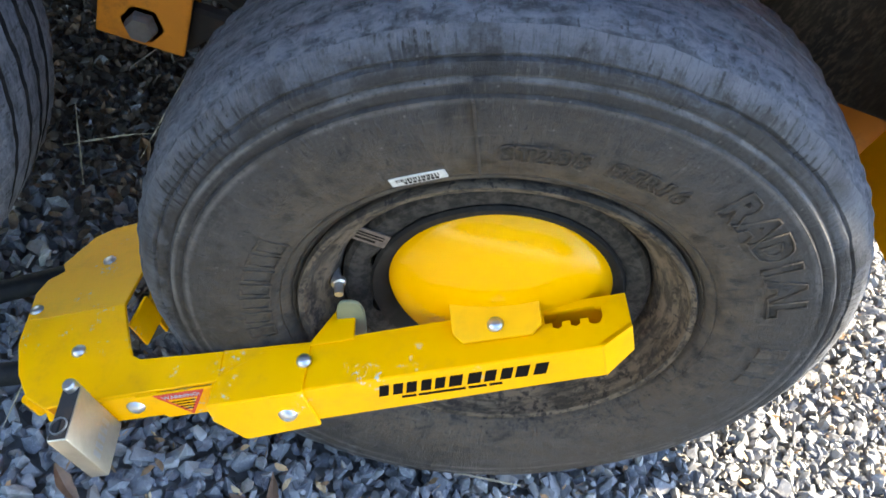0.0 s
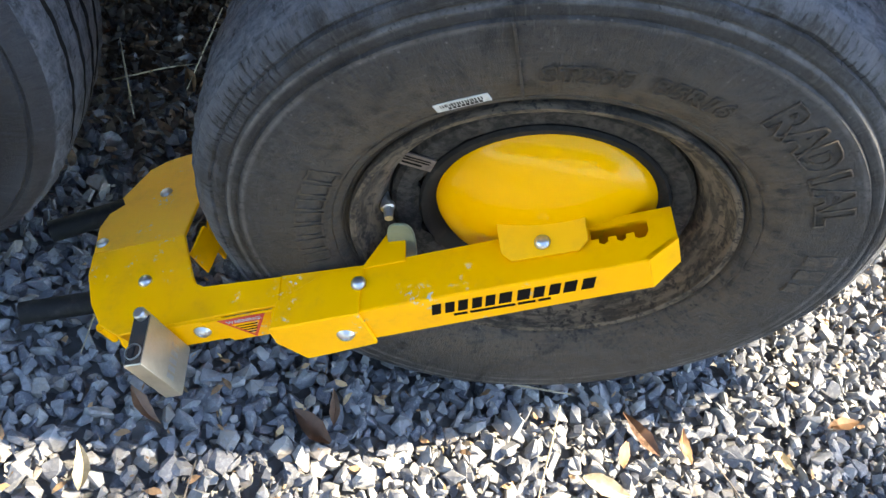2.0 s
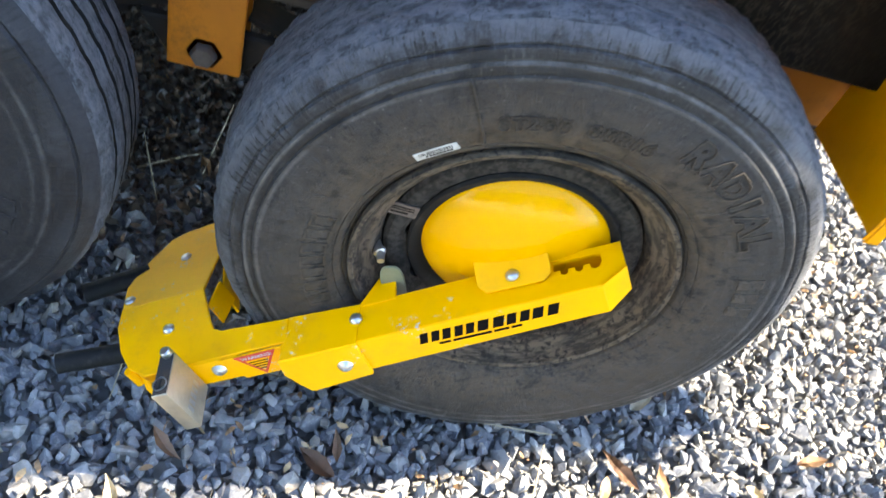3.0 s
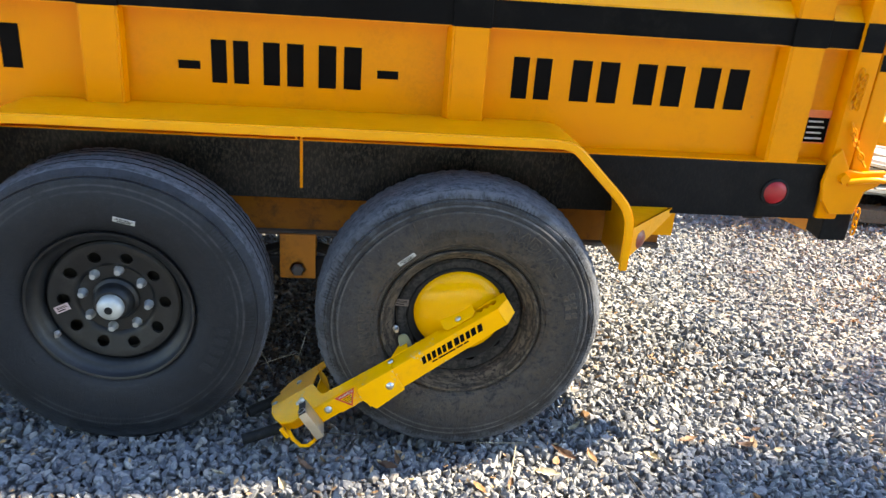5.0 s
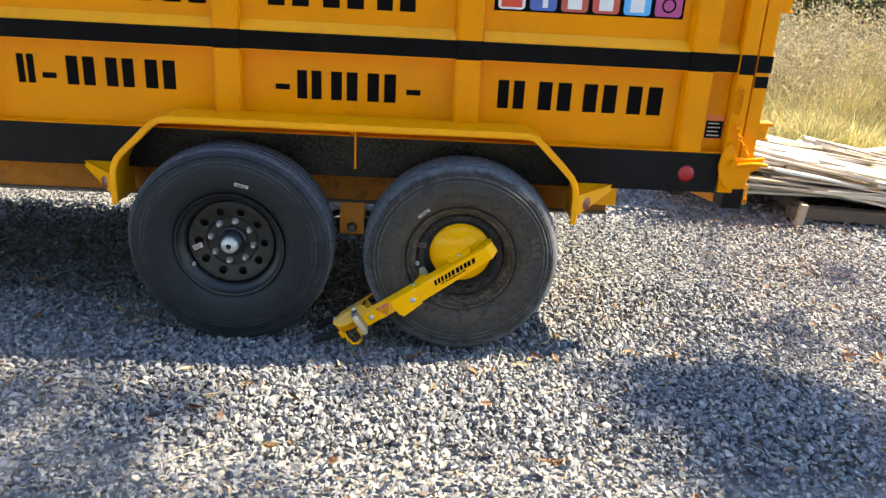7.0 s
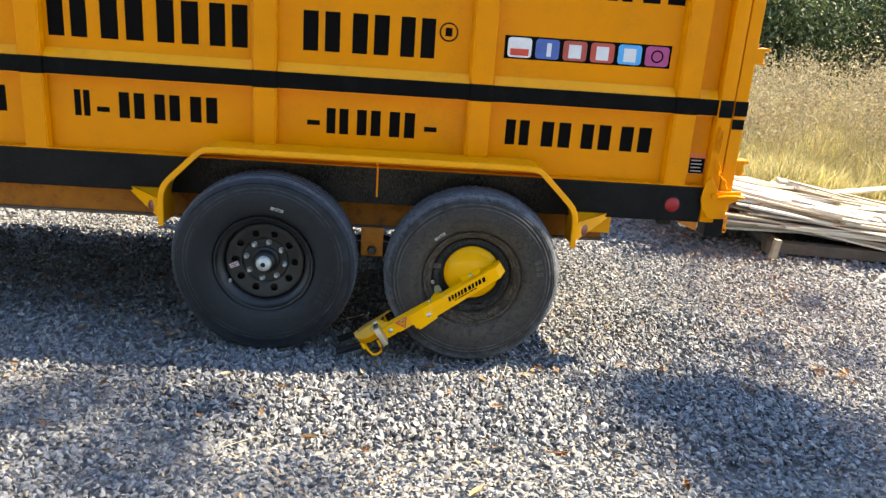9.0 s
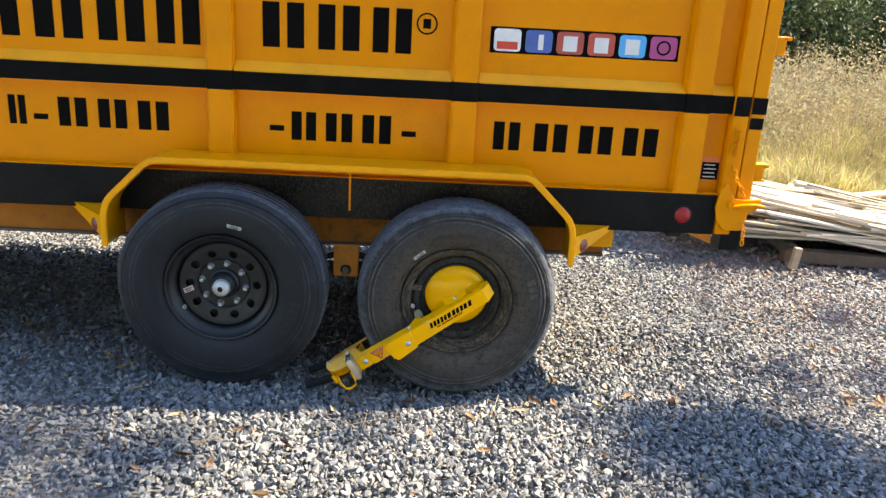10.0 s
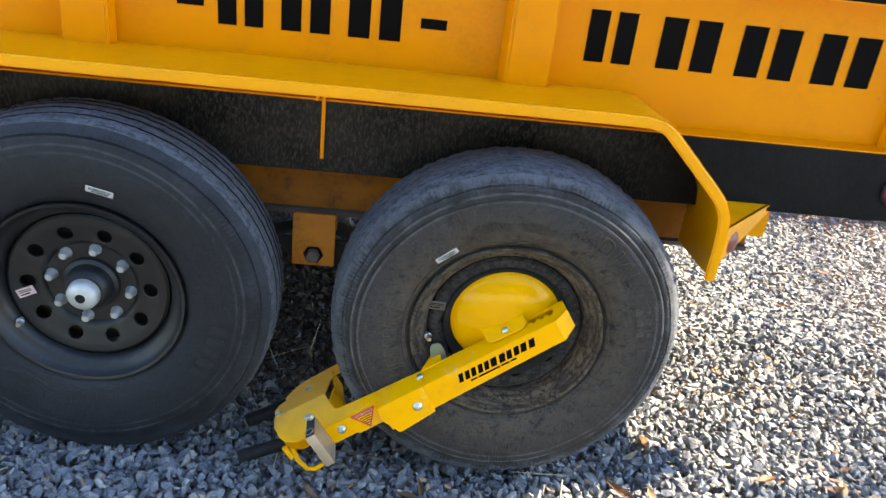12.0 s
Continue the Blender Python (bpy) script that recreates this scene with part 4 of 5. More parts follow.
def labels_on_wheels():
    def code_label(at, owner, angle, r, y, w=0.058, h=0.0145, tilt=0.0):
        ob = part("barcode_label", box(-w / 2, w / 2, -h / 2, h / 2, -0.001, 0.0009, 0.0003), WHITE, owner, "white paper barcode label")
        put(ob, on_wheel(at, angle, r, y, tilt, -0.27))
        rnd = random.Random(3)
        x = -w / 2 + 0.006
        bars = bmesh.new()
        while x < w / 2 - 0.006:
            t = rnd.uniform(0.0006, 0.0016)
            box(x, x + t, -0.0005, h / 2 - 0.002, 0.0010, 0.0012, 0, bars)
            x += t + rnd.uniform(0.0007, 0.0018)
        for k in range(8):
            box(-w / 2 + 0.012 + 0.0042 * k, -w / 2 + 0.015 + 0.0042 * k, -h / 2 + 0.0017, -0.0015, 0.0010, 0.0012, 0, bars)
        part("print", bars, VINYL, ob)

    code_label(REAR, rear_wheel, 129, 0.244, 0.0088, 0.052, 0.013)
    code_label(FRONT_WHEEL, front_wheel, 76.5, 0.2605, 0.0036, 0.054, 0.014)
    for at, owner, ang, r, y in ((REAR, rear_wheel, 166, 0.164, 0.0555), (FRONT_WHEEL, front_wheel, 190, 0.136, 0.0575)):
        ob = part("rim_label", box(-0.020, 0.020, -0.010, 0.010, -0.001, 0.001), FADED if at is REAR else PINKISH, owner, "small faded rim label")
        put(ob, on_wheel(at, ang, r, y, -75 if at is FRONT_WHEEL else -80))
        part("print", join(box(-0.015, 0.015, 0.004, 0.006, 0.0012, 0.0014), box(-0.015, 0.015, 0.0, 0.002, 0.0012, 0.0014), box(-0.015, 0.008, -0.006, -0.003, 0.0012, 0.0014)), VINYL, ob)
    for at, owner, ang in ((REAR, rear_wheel, -169), (FRONT_WHEEL, front_wheel, -148)):
        c, s = math.cos(radians(ang)), math.sin(radians(ang))
        ob = part("valve_stem", tube([(0.182 * c, 0.062, 0.182 * s), (0.176 * c, 0.046, 0.176 * s), (0.1755 * c, 0.045, 0.1755 * s), (0.174 * c, 0.040, 0.174 * s), (0.1735 * c, 0.039, 0.1735 * s), (0.172 * c, 0.026, 0.172 * s)], [0.006, 0.0055, 0.0085, 0.0085, 0.006, 0.005], 10), STEEL, owner, "metal valve stem")
        put(ob, Matrix.Translation((at[0], 0, at[1])))


labels_on_wheels()


def lettering():
    """Plain black bars stand where the trailer carries its name and number."""
    def block(x0, x1, z0, z1):
        part("vinyl_bar", upright([(x0, z0), (x1, z0), (x1, z1), (x0, z1)], PANEL - 0.0022, 0.0026), VINYL, trailer)

    def word(edges, z0, z1):
        for a, b in edges:
            # two upright bars for each sign of the writing
            wide, thick = b - a, 0.36 * (b - a)
            block(a + 0.06 * wide, a + 0.06 * wide + thick, z0 + 0.004, z1 - 0.004)
            block(b - 0.06 * wide - thick, b - 0.06 * wide, z0 + 0.004, z1 - 0.004)

    low, high = 0.936, 1.058
    word([(-1.79, -1.715), (-1.60, -1.475), (-1.445, -1.32), (-1.29, -1.155)], low + 0.012, high + 0.012)
    word([(-0.685, -0.575), (-0.550, -0.430), (-0.405, -0.275)], low, high)
    word([(0.122, 0.243), (0.285, 0.435), (0.468, 0.620), (0.648, 0.806)], low, high)
    for a, b in ((-1.69, -1.635), (-0.765, -0.708), (-0.240, -0.183)):
        block(a, b, 0.974, 0.996)
    word([(-2.33, -2.225), (-2.19, -2.075)], low + 0.012, high + 0.012)
    word([(-1.885, -1.70), (-1.665, -1.46), (-1.425, -1.225), (-1.20, -1.016)], 1.288, 1.475)
    word([(-0.798, -0.618), (-0.585, -0.405), (-0.375, -0.205)], 1.295, 1.472)
    word([(-0.60, -0.49), (-0.46, -0.31)], 1.548, 1.70)
    word([(0.108, 0.30), (0.312, 0.37), (0.382, 0.50), (0.512, 0.635), (0.662, 0.872)], 1.590, 1.645)
    ring = lathe([(0.041, -0.0012), (0.041, 0.0012), (0.0345, 0.0012), (0.0345, -0.0012)], 40, True)
    part("vinyl_ring", moved(ring, Matrix.Translation((-0.157, PANEL - 0.001, 1.416))), VINYL, trailer)
    block(-0.172, -0.142, 1.398, 1.434)
    # row of small square picture signs on a black strip
    strip = part("sign_strip", upright([(0.090, 1.322), (0.832, 1.322), (0.832, 1.421), (0.090, 1.421)], PANEL - 0.0016, 0.002), VINYL, trailer, "black strip with six square signs")
    tones = [(0.72, 0.72, 0.72), (0.05, 0.11, 0.36), (0.42, 0.07, 0.05), (0.50, 0.07, 0.045), (0.06, 0.38, 0.75), (0.42, 0.06, 0.22)]
    for k, tone in enumerate(tones):
        paint = surface("sign_print", tone, tuple(v * 0.85 for v in tone), 0.4, 0, 30, 100, 0.03, 0.0003)
        x = 0.105 + 0.1225 * k
        pts = [(x + px, 1.329 + pz) for cx, cz, a in ((0.090, 0.070, 0), (0.015, 0.070, 90), (0.015, 0.015, 180), (0.090, 0.015, 270)) for px, pz in arc(cx, cz, 0.015, a, a + 90, 4)]
        sign = part("sign", upright(pts[::-1], PANEL - 0.0032, 0.002), paint, strip)
        y = PANEL - 0.0044
        if k == 0:
            part("mark", upright([(x + 0.012, 1.337), (x + 0.093, 1.337), (x + 0.093, 1.366), (x + 0.012, 1.366)], y, 0.0015), RED, sign)
        elif k == 5:
            part("mark", moved(lathe([(0.028, -0.0008), (0.028, 0.0008), (0.021, 0.0008), (0.021, -0.0008)], 28, True), Matrix.Translation((x + 0.0525, y, 1.3715))), VINYL, sign)
        else:
            a, b = (0.050, 0.070) if k == 1 else (0.025, 0.080)
            part("mark", upright([(x + a, 1.340), (x + b, 1.340), (x + b, 1.398), (x + a, 1.398)], y, 0.0015, 0.0), SIGNWHITE, sign)


lettering()


def rear_end():
    part("corner_post", box(1.068, 1.132, 0.258, 0.34, 0.64, TOP, 0.007), YELLOW, trailer, smooth=True)
    part("stripe", box(1.0705, 1.1295, 0.2545, 0.262, 1.130, 1.207), STRIPE, trailer, "black stripe")
    gate = part("tailgate", join(box(1.137, 1.195, 0.262, 0.33, 0.70, TOP, 0.006), box(1.137, 1.195, 1.77, 1.84, 0.70, TOP, 0.006), box(1.145, 1.155, 0.33, 1.77, 0.70, TOP - 0.02), box(1.14, 1.19, 0.33, 1.77, 0.70, 0.76), box(1.14, 1.19, 0.33, 1.77, 1.30, 1.36)), YELLOW, trailer, "yellow steel tailgate")
    part("stripe", join(box(1.140, 1.192, 0.2585, 0.266, 1.080, 1.125), box(1.140, 1.197, 0.2585, 0.266, 1.140, 1.205)), STRIPE, gate, "black stripe")
    for z in (0.905, 1.405, 1.85):
        part("hinge_lug", join(box(1.190, 1.232, 0.265, 0.31, z - 0.035, z + 0.035, 0.005), box(1.225, 1.248, 0.258, 0.32, z + 0.022, z + 0.036, 0.003), box(1.20, 1.24, 0.262, 0.315, z - 0.036, z - 0.028, 0.002)), YELLOW, gate)
    hook = [(1.060, 0.83), (1.085, 0.86), (1.12, 0.80), (1.165, 0.795), (1.235, 0.800), (1.222, 0.755), (1.185, 0.735), (1.170, 0.665), (1.095, 0.662), (1.062, 0.705), (1.050, 0.755)]
    plate = part("latch_plate", upright(hook, 0.240, 0.016, 0.003), YELLOW, trailer, "thick yellow gate latch plate")
    part("pivot", moved(lathe([(0, -0.016), (0.014, -0.016), (0.016, -0.010), (0.016, 0.004)], 14), Matrix.Translation((1.108, 0.242, 0.775))), YELLOW, plate, smooth=True)
    part("latch_lever", tube([(1.118, 0.232, 0.765), (1.16, 0.226, 0.775), (1.205, 0.226, 0.778), (1.245, 0.232, 0.772)], [0.010, 0.009, 0.009, 0.007], 10), YELLOW, plate, smooth=True)
    part("foot", box(1.098, 1.182, 0.262, 0.36, 0.572, 0.66, 0.004), BLACK, trailer, "short black steel foot")
    part("gusset", upright([(0.945, 0.636), (1.072, 0.636), (1.072, 0.585)], 0.30, 0.008), RUSTY, trailer)
    ring = lathe([(0.041, 0.004), (0.041, -0.004), (0.035, -0.006), (0.035, 0.004)], 32, True)
    lamp = part("marker_light", moved(ring, Matrix.Translation((0.926, 0.2615, 0.716))), RUBBER, trailer, "round red marker light in black rubber ring", smooth=True)
    part("lens", moved(lathe([(0, -0.012), (0.018, -0.011), (0.030, -0.007), (0.0358, -0.001), (0.0358, 0.003)], 32), Matrix.Translation((0.926, 0.2615, 0.716))), REDLENS, lamp, smooth=True)
    # warning sticker: orange head, unreadable lines
    st = part("warning_sticker", upright([(0.990, 0.854), (1.066, 0.854), (1.066, 0.952), (0.990, 0.952)], PANEL - 0.002, 0.002), ORANGE, trailer, "orange and black warning sticker")
    part("sticker_field", upright([(0.993, 0.858), (1.063, 0.858), (1.063, 0.930), (0.993, 0.930)], PANEL - 0.0034, 0.0012), VINYL, st)
    for k in range(4):
        z = 0.867 + 0.0165 * k
        part("print_line", upright([(1.001, z), (1.052 - 0.006 * (k % 2), z), (1.052 - 0.006 * (k % 2), z + 0.005), (1.001, z + 0.005)], PANEL - 0.0046, 0.001), WHITE, st)
    # safety chain
    link = []
    for k in range(16):
        a = 2 * math.pi * k / 16
        link.append((0.0075 * math.cos(a), 0, 0.013 * math.sin(a)))
    def chain(pts, count):
        for k in range(count):
            t = k / (count - 1) * (len(pts) - 1)
            i = min(int(t), len(pts) - 2)
            a, b = Vector(pts[i]), Vector(pts[i + 1])
            p = a + (b - a) * (t - i)
            ob = part("chain_link", CHAIN, YELLOW, trailer)
            ob.matrix_basis = Matrix.Translation(p) @ (b - a).to_track_quat("Z", "Y").to_matrix().to_4x4() @ Matrix.Rotation(radians(90 * (k % 2) + 15), 4, "Z")
    CHAIN = as_mesh(tube(link + link[:2], 0.0028, 6, False), "chain_link", True)
    CHAIN.materials.append(YELLOW)
    chain([(1.083, 0.249, 1.075), (1.080, 0.247, 0.985)], 6)
    chain([(1.096, 0.247, 0.985), (1.098, 0.247, 1.06)], 5)
    chain([(1.098, 0.246, 0.925), (1.115, 0.240, 0.880), (1.150, 0.232, 0.825)], 7)
    chain([(1.178, 0.235, 0.675), (1.180, 0.236, 0.615)], 4)


rear_end()


# ---- wheel clamp ----
TILT_ARM = radians(33)
ax = Vector((math.cos(TILT_ARM), 0.09, math.sin(TILT_ARM))).normalized()
az = Vector((-math.sin(TILT_ARM), 0, math.cos(TILT_ARM)))
az = (az - ax * az.dot(ax)).normalized()
ay = az.cross(ax)
ARM = Matrix.Translation((-0.1837, -0.04, 0.2827)) @ Matrix((ax, ay, az)).transposed().to_4x4()
clamp = empty("wheel_clamp", Matrix.Translation((-0.46, 0.05, 0.012)), "yellow steel wheel clamp locked over a trailer wheel", "wheel clamp")


def cpart(name, bm, material, label="", smooth=False, parent=None, local=True):
    """A part of the clamp given in the arm's own axes."""
    if local:
        moved(bm, ARM)
    ob = part(name, bm, material, parent or clamp, label, smooth)
    return put(ob, Matrix())


def facing(points, w, depth, bevel=0.0):
    """A shape in the arm's length and height whose face stands at w and looks out."""
    return moved(prism(points, depth, bevel), Matrix.Translation((0, w, 0)) @ Matrix.Rotation(radians(90), 4, "X"))


def wheel_clamp():
    elbow = [(-0.09, 0.006), (-0.245, 0.006), (-0.305, 0.004), (-0.335, 0.024), (-0.356, 0.058), (-0.372, 0.105), (-0.373, 0.139), (-0.236, 0.141), (-0.214, 0.075), (-0.207, 0.060), (-0.195, 0.053), (-0.09, 0.046)]
    cpart("elbow_plate", prism(elbow[::-1], 0.005, 0.0012), CLAMP, "scratched yellow elbow plate")
    hook = [(-0.372, 0.0), (-0.388, 0.06), (-0.380, 0.115), (-0.352, 0.185), (-0.325, 0.202), (-0.215, 0.216), (-0.200, 0.17), (-0.237, 0.095), (-0.236, 0.0)]
    cpart("hook_plate", moved(prism(hook, 0.005, 0.0012), Matrix.Translation((0, 0.139, 0)) @ Matrix.Rotation(radians(-15), 4, "X")), CLAMP)
    skirt = [(-0.245, 0.0085), (-0.303, 0.0065), (-0.332, 0.026), (-0.3535, 0.0585), (-0.3695, 0.106), (-0.3705, 0.139)]
    bm = bmesh.new()
    rows = [[bm.verts.new((s, w, h)) for h in (-0.004, -0.028 + 0.004 * (k / 5))] for k, (s, w) in enumerate(skirt)]
    for a, b in zip(rows, rows[1:]):
        bm.faces.new((a[0], b[0], b[1], a[1]))
    bmesh.ops.solidify(bm, geom=bm.faces[:], thickness=0.005)
    cpart("skirt", bm, CLAMP, smooth=True)
    cpart("front_flange", facing([(-0.262, -0.050), (-0.165, -0.050), (-0.165, -0.002), (-0.25, -0.002)], 0.0035, 0.006, 0.0012), CLAMP)
    cpart("front_flange", facing([(-0.174, -0.052), (-0.09, -0.052), (-0.09, -0.002), (-0.192, -0.002)], 0.0005, 0.004, 0.001), CLAMP)
    inner = moved(box(-0.002, 0.002, 0.0, 0.045, -0.045, 0.0, 0.001), Matrix.Translation((-0.228, 0.112, -0.008)) @ Matrix.Rotation(radians(-16), 4, "Z"))
    cpart("jaw_plate", inner, CLAMP)
    cpart("jaw_plate", moved(box(-0.002, 0.002, 0.0, 0.13, -0.050, 0.0, 0.001), Matrix.Translation((-0.222, 0.15, -0.03)) @ Matrix.Rotation(radians(6), 4, "Z")), CLAMP)
    # outer arm: bent sleeve with top and front, chamfered end
    slot_a = [(-0.0895, 0.0460), (-0.0895, 0.006), (-0.098, 0.004), (-0.098, -0.020), (0.276, -0.020), (0.276, 0.0415), (0.02, 0.039)]
    # the top face is built round the toothed slot
    teeth = [(0.276, 0.0165), (0.284, 0.0165), (0.284, 0.011), (0.289, 0.008), (0.294, 0.011), (0.294, 0.0165), (0.303, 0.0165), (0.303, 0.011), (0.308, 0.008), (0.313, 0.011), (0.313, 0.0165), (0.322, 0.0165), (0.322, 0.011), (0.327, 0.007), (0.333, 0.009), (0.337, 0.016), (0.337, 0.028), (0.330, 0.0305)]
    right = [(0.276, -0.020), (0.332, -0.020), (0.364, 0.0), (0.364, 0.041), (0.3305, 0.041)] + teeth[::-1]
    back = [(0.276, 0.0305), (0.3305, 0.0305), (0.3305, 0.041), (0.276, 0.0415)]
    cpart("arm", join(prism(slot_a, 0.005), prism(right, 0.005), prism(back, 0.005), facing([(-0.098, -0.068), (0.30, -0.056), (0.332, -0.056), (0.332, -0.0005), (-0.098, -0.0005)], -0.022, 0.005, 0.0014)), CLAMP, "yellow steel arm")
    end = bmesh.new()
    quad = [(0.332, -0.0215, 0.0), (0.365, -0.001, 0.0), (0.365, -0.001, -0.046), (0.332, -0.0215, -0.056)]
    vs = [end.verts.new(p) for p in quad] + [end.verts.new((p[0] - 0.003, p[1] + 0.005, p[2])) for p in quad]
    for f in ((0, 1, 2, 3), (7, 6, 5, 4), (0, 4, 5, 1), (1, 5, 6, 2), (2, 6, 7, 3), (3, 7, 4, 0)):
        end.faces.new([vs[k] for k in f])
    cpart("arm_end", join(end, box(0.360, 0.3645, 0.0, 0.041, -0.046, -0.001)), CLAMP)
    # two hidden plates added to keep light out of the toothed slot
    cpart("slot_back_blocker", box(0.270, 0.358, 0.0365, 0.0410, -0.044, -0.0055), CLAMP)
    cpart("slot_floor_blocker", box(0.270, 0.345, -0.010, 0.036, -0.044, -0.041), CLAMP)
    cpart("inner_bar", box(-0.09, 0.268, -0.016, 0.034, -0.050, -0.006, 0.002), CLAMP)
    cpart("sleeve", join(facing([(-0.105, -0.030), (-0.086, -0.078), (-0.078, -0.079), (0.008, -0.070), (0.010, 0.0015), (-0.100, 0.0015)], -0.0265, 0.0055, 0.0012), moved(prism([(-0.098, -0.0255), (0.010, -0.0255), (0.016, 0.036), (-0.035, 0.037), (-0.092, 0.010)], 0.004, 0.0008), Matrix.Translation((0, 0, 0.0025)))), CLAMP)
    saddle = [(0.178, 0.016), (0.188, 0.004), (0.262, 0.003), (0.274, 0.013), (0.275, 0.058), (0.250, 0.055), (0.227, 0.054), (0.203, 0.055), (0.178, 0.058)]
    cpart("saddle_plate", moved(prism(saddle, 0.004, 0.001), Matrix.Translation((0, 0.004, 0.0045)) @ Matrix.Rotation(radians(24), 4, "X") @ Matrix.Translation((0, -0.004, 0))), CLAMP)
    cpart("tab", moved(prism([(0.012, 0.034), (0.066, 0.034), (0.066, 0.082), (0.058, 0.087), (0.047, 0.082)], 0.004, 0.0008), Matrix.Translation((0, 0, 0.002))), CLAMP)
    # soft sleeve on the pin and the bolt that shows above the tab
    axis, side = Vector((0.34, -0.94)), Vector((0.94, 0.34))
    tongue = []
    for k in range(28):
        a = 2 * math.pi * k / 28
        u, v = math.cos(a), math.sin(a)
        p = Vector((-0.135, 0.306)) + axis * 0.040 * math.copysign(abs(v) ** 0.7, v) + side * 0.0165 * math.copysign(abs(u) ** 0.6, u)
        tongue.append((p.x, p.y))
    cpart("pin_guard", upright(tongue, 0.028, 0.004, 0.001), TUBEGREEN, "dull green vinyl pin guard", True, None, False)
    # round-headed bolts
    head = [(0, -0.0055), (0.004, -0.0053), (0.0075, -0.0036), (0.009, -0.0008), (0.009, 0.001)]
    socket = [(0, -0.0045), (0.0035, -0.0045), (0.0035, -0.0058), (0.0075, -0.0045), (0.0105, -0.001), (0.0115, 0.001)]
    for s, w, h in ((0.010, 0.014, 0.0025), (0.225, 0.018, 0.0110), (-0.281, 0.078, 0.0)):
        cpart("bolt", moved(lathe(head, 20), Matrix.Translation((s, w, h)) @ Matrix.Rotation(radians(-90), 4, "X")), STEEL, "zinc bolt head", True)
    tilt = Matrix.Translation((0, 0.139, 0)) @ Matrix.Rotation(radians(-15), 4, "X")
    for s, w in ((-0.300, 0.112), (-0.366, 0.020)):
        cpart("bolt", moved(lathe(head, 20), tilt @ Matrix.Translation((s, w, 0)) @ Matrix.Rotation(radians(-90), 4, "X")), STEEL, "zinc bolt head", True)
    for s, w, h in ((-0.020, -0.0265, -0.038), (-0.202, 0.0035, -0.024)):
        cpart("bolt", moved(lathe(socket, 24), Matrix.Translation((s, w, h))), STEEL, "zinc bolt head", True)
    # dome that covers the lug nuts, with its black ring
    dome = [(0.1262 * math.sin(radians(a)), 0.066 - 0.054 * math.cos(radians(a))) for a in range(0, 91, 6)]
    d = part("dome", lathe(dome + [(0.1262, 0.073), (0.10, 0.073)], 80), DOME, clamp, "glossy yellow dome", True)
    put(d, Matrix.Translation((0.005, 0.003, 0.4060)))
    r = part("ring", lathe([(0.119, 0.064), (0.131, 0.054), (0.139, 0.053), (0.142, 0.057), (0.141, 0.066), (0.117, 0.072)], 80), RUBBER, clamp, "black ring behind the dome", True)
    put(r, Matrix.Translation((0.006, 0, 0.3940)))
    # legs lying in the gravel, in black sleeves
    leg = lambda a, b: tube([a, tuple((p + q) / 2 for p, q in zip(a, b)), b], 0.0155, 16)  # noqa: E731
    cpart("leg", leg((-0.578, -0.012, 0.018), (-0.475, 0.022, 0.036)), RUBBER, "black rubber sleeved leg", True, None, False)
    cpart("leg", leg((-0.580, 0.118, 0.018), (-0.490, 0.170, 0.036)), RUBBER, "black rubber sleeved leg", True, None, False)
    loop = [(-0.338, 0.045, -0.030), (-0.340, 0.030, -0.062), (-0.330, 0.020, -0.088), (-0.312, 0.016, -0.096), (-0.288, 0.016, -0.092), (-0.280, 0.020, -0.075), (-0.280, 0.025, -0.040)]
    cpart("hasp_loop", tube(loop, 0.0055, 8), CLAMP, "", True)
    cpart("hinge_pin", tube([(-0.350, 0.036, -0.052), (-0.350, 0.036, -0.020)], 0.007, 14), CLAMP, "", True)
    # red warning triangle
    tri = cpart("warning_label", facing([(-0.170, -0.002), (-0.108, -0.002), (-0.141, -0.049)][::-1], -0.0005, 0.0008), RED, "red triangular warning label")
    cpart("label_field", facing([(-0.157, -0.014), (-0.121, -0.014), (-0.140, -0.041)][::-1], -0.0011, 0.0006), CLAMP, parent=tri)
    me = letter_mesh("WARNING!", 0.0088, 0.0003)
    ob = part("writing", me, WHITE, tri)
    put(ob, ARM @ Matrix.Translation((-0.1375, -0.0015, -0.0078)) @ Matrix.Rotation(radians(90), 4, "X"))
    for k, (a, b) in enumerate(((-0.153, -0.125), (-0.150, -0.128), (-0.148, -0.131), (-0.145, -0.135))):
        cpart("print_line", facing([(a, -0.0185 - 0.0055 * k), (b, -0.0185 - 0.0055 * k), (b, -0.0168 - 0.0055 * k), (a, -0.0168 - 0.0055 * k)], -0.0017, 0.0005), VINYL, parent=tri)
    # the maker's mark: slanted bars and a thin broken line
    x = 0.086
    for wdt in (0.026, 0.027, 0.011, 0.034, 0.029, 0.033):
        bars = [(x, x + wdt)] if wdt < 0.02 else [(x, x + 0.42 * wdt), (x + 0.60 * wdt, x + 1.02 * wdt)]
        for a, b in bars:
            cpart("mark_bar", facing([(a, -0.034), (b, -0.034), (b + 0.006, -0.013), (a + 0.006, -0.013)], -0.0225, 0.0008), VINYL)
        x += wdt + 0.0045
    x = 0.110
    for wdt in (0.016, 0.052, 0.020, 0.014):
        cpart("mark_line", facing([(x, -0.043), (x + wdt, -0.043), (x + wdt, -0.0385), (x, -0.0385)], -0.0225, 0.0006), VINYL)
        x += wdt + 0.003


wheel_clamp()


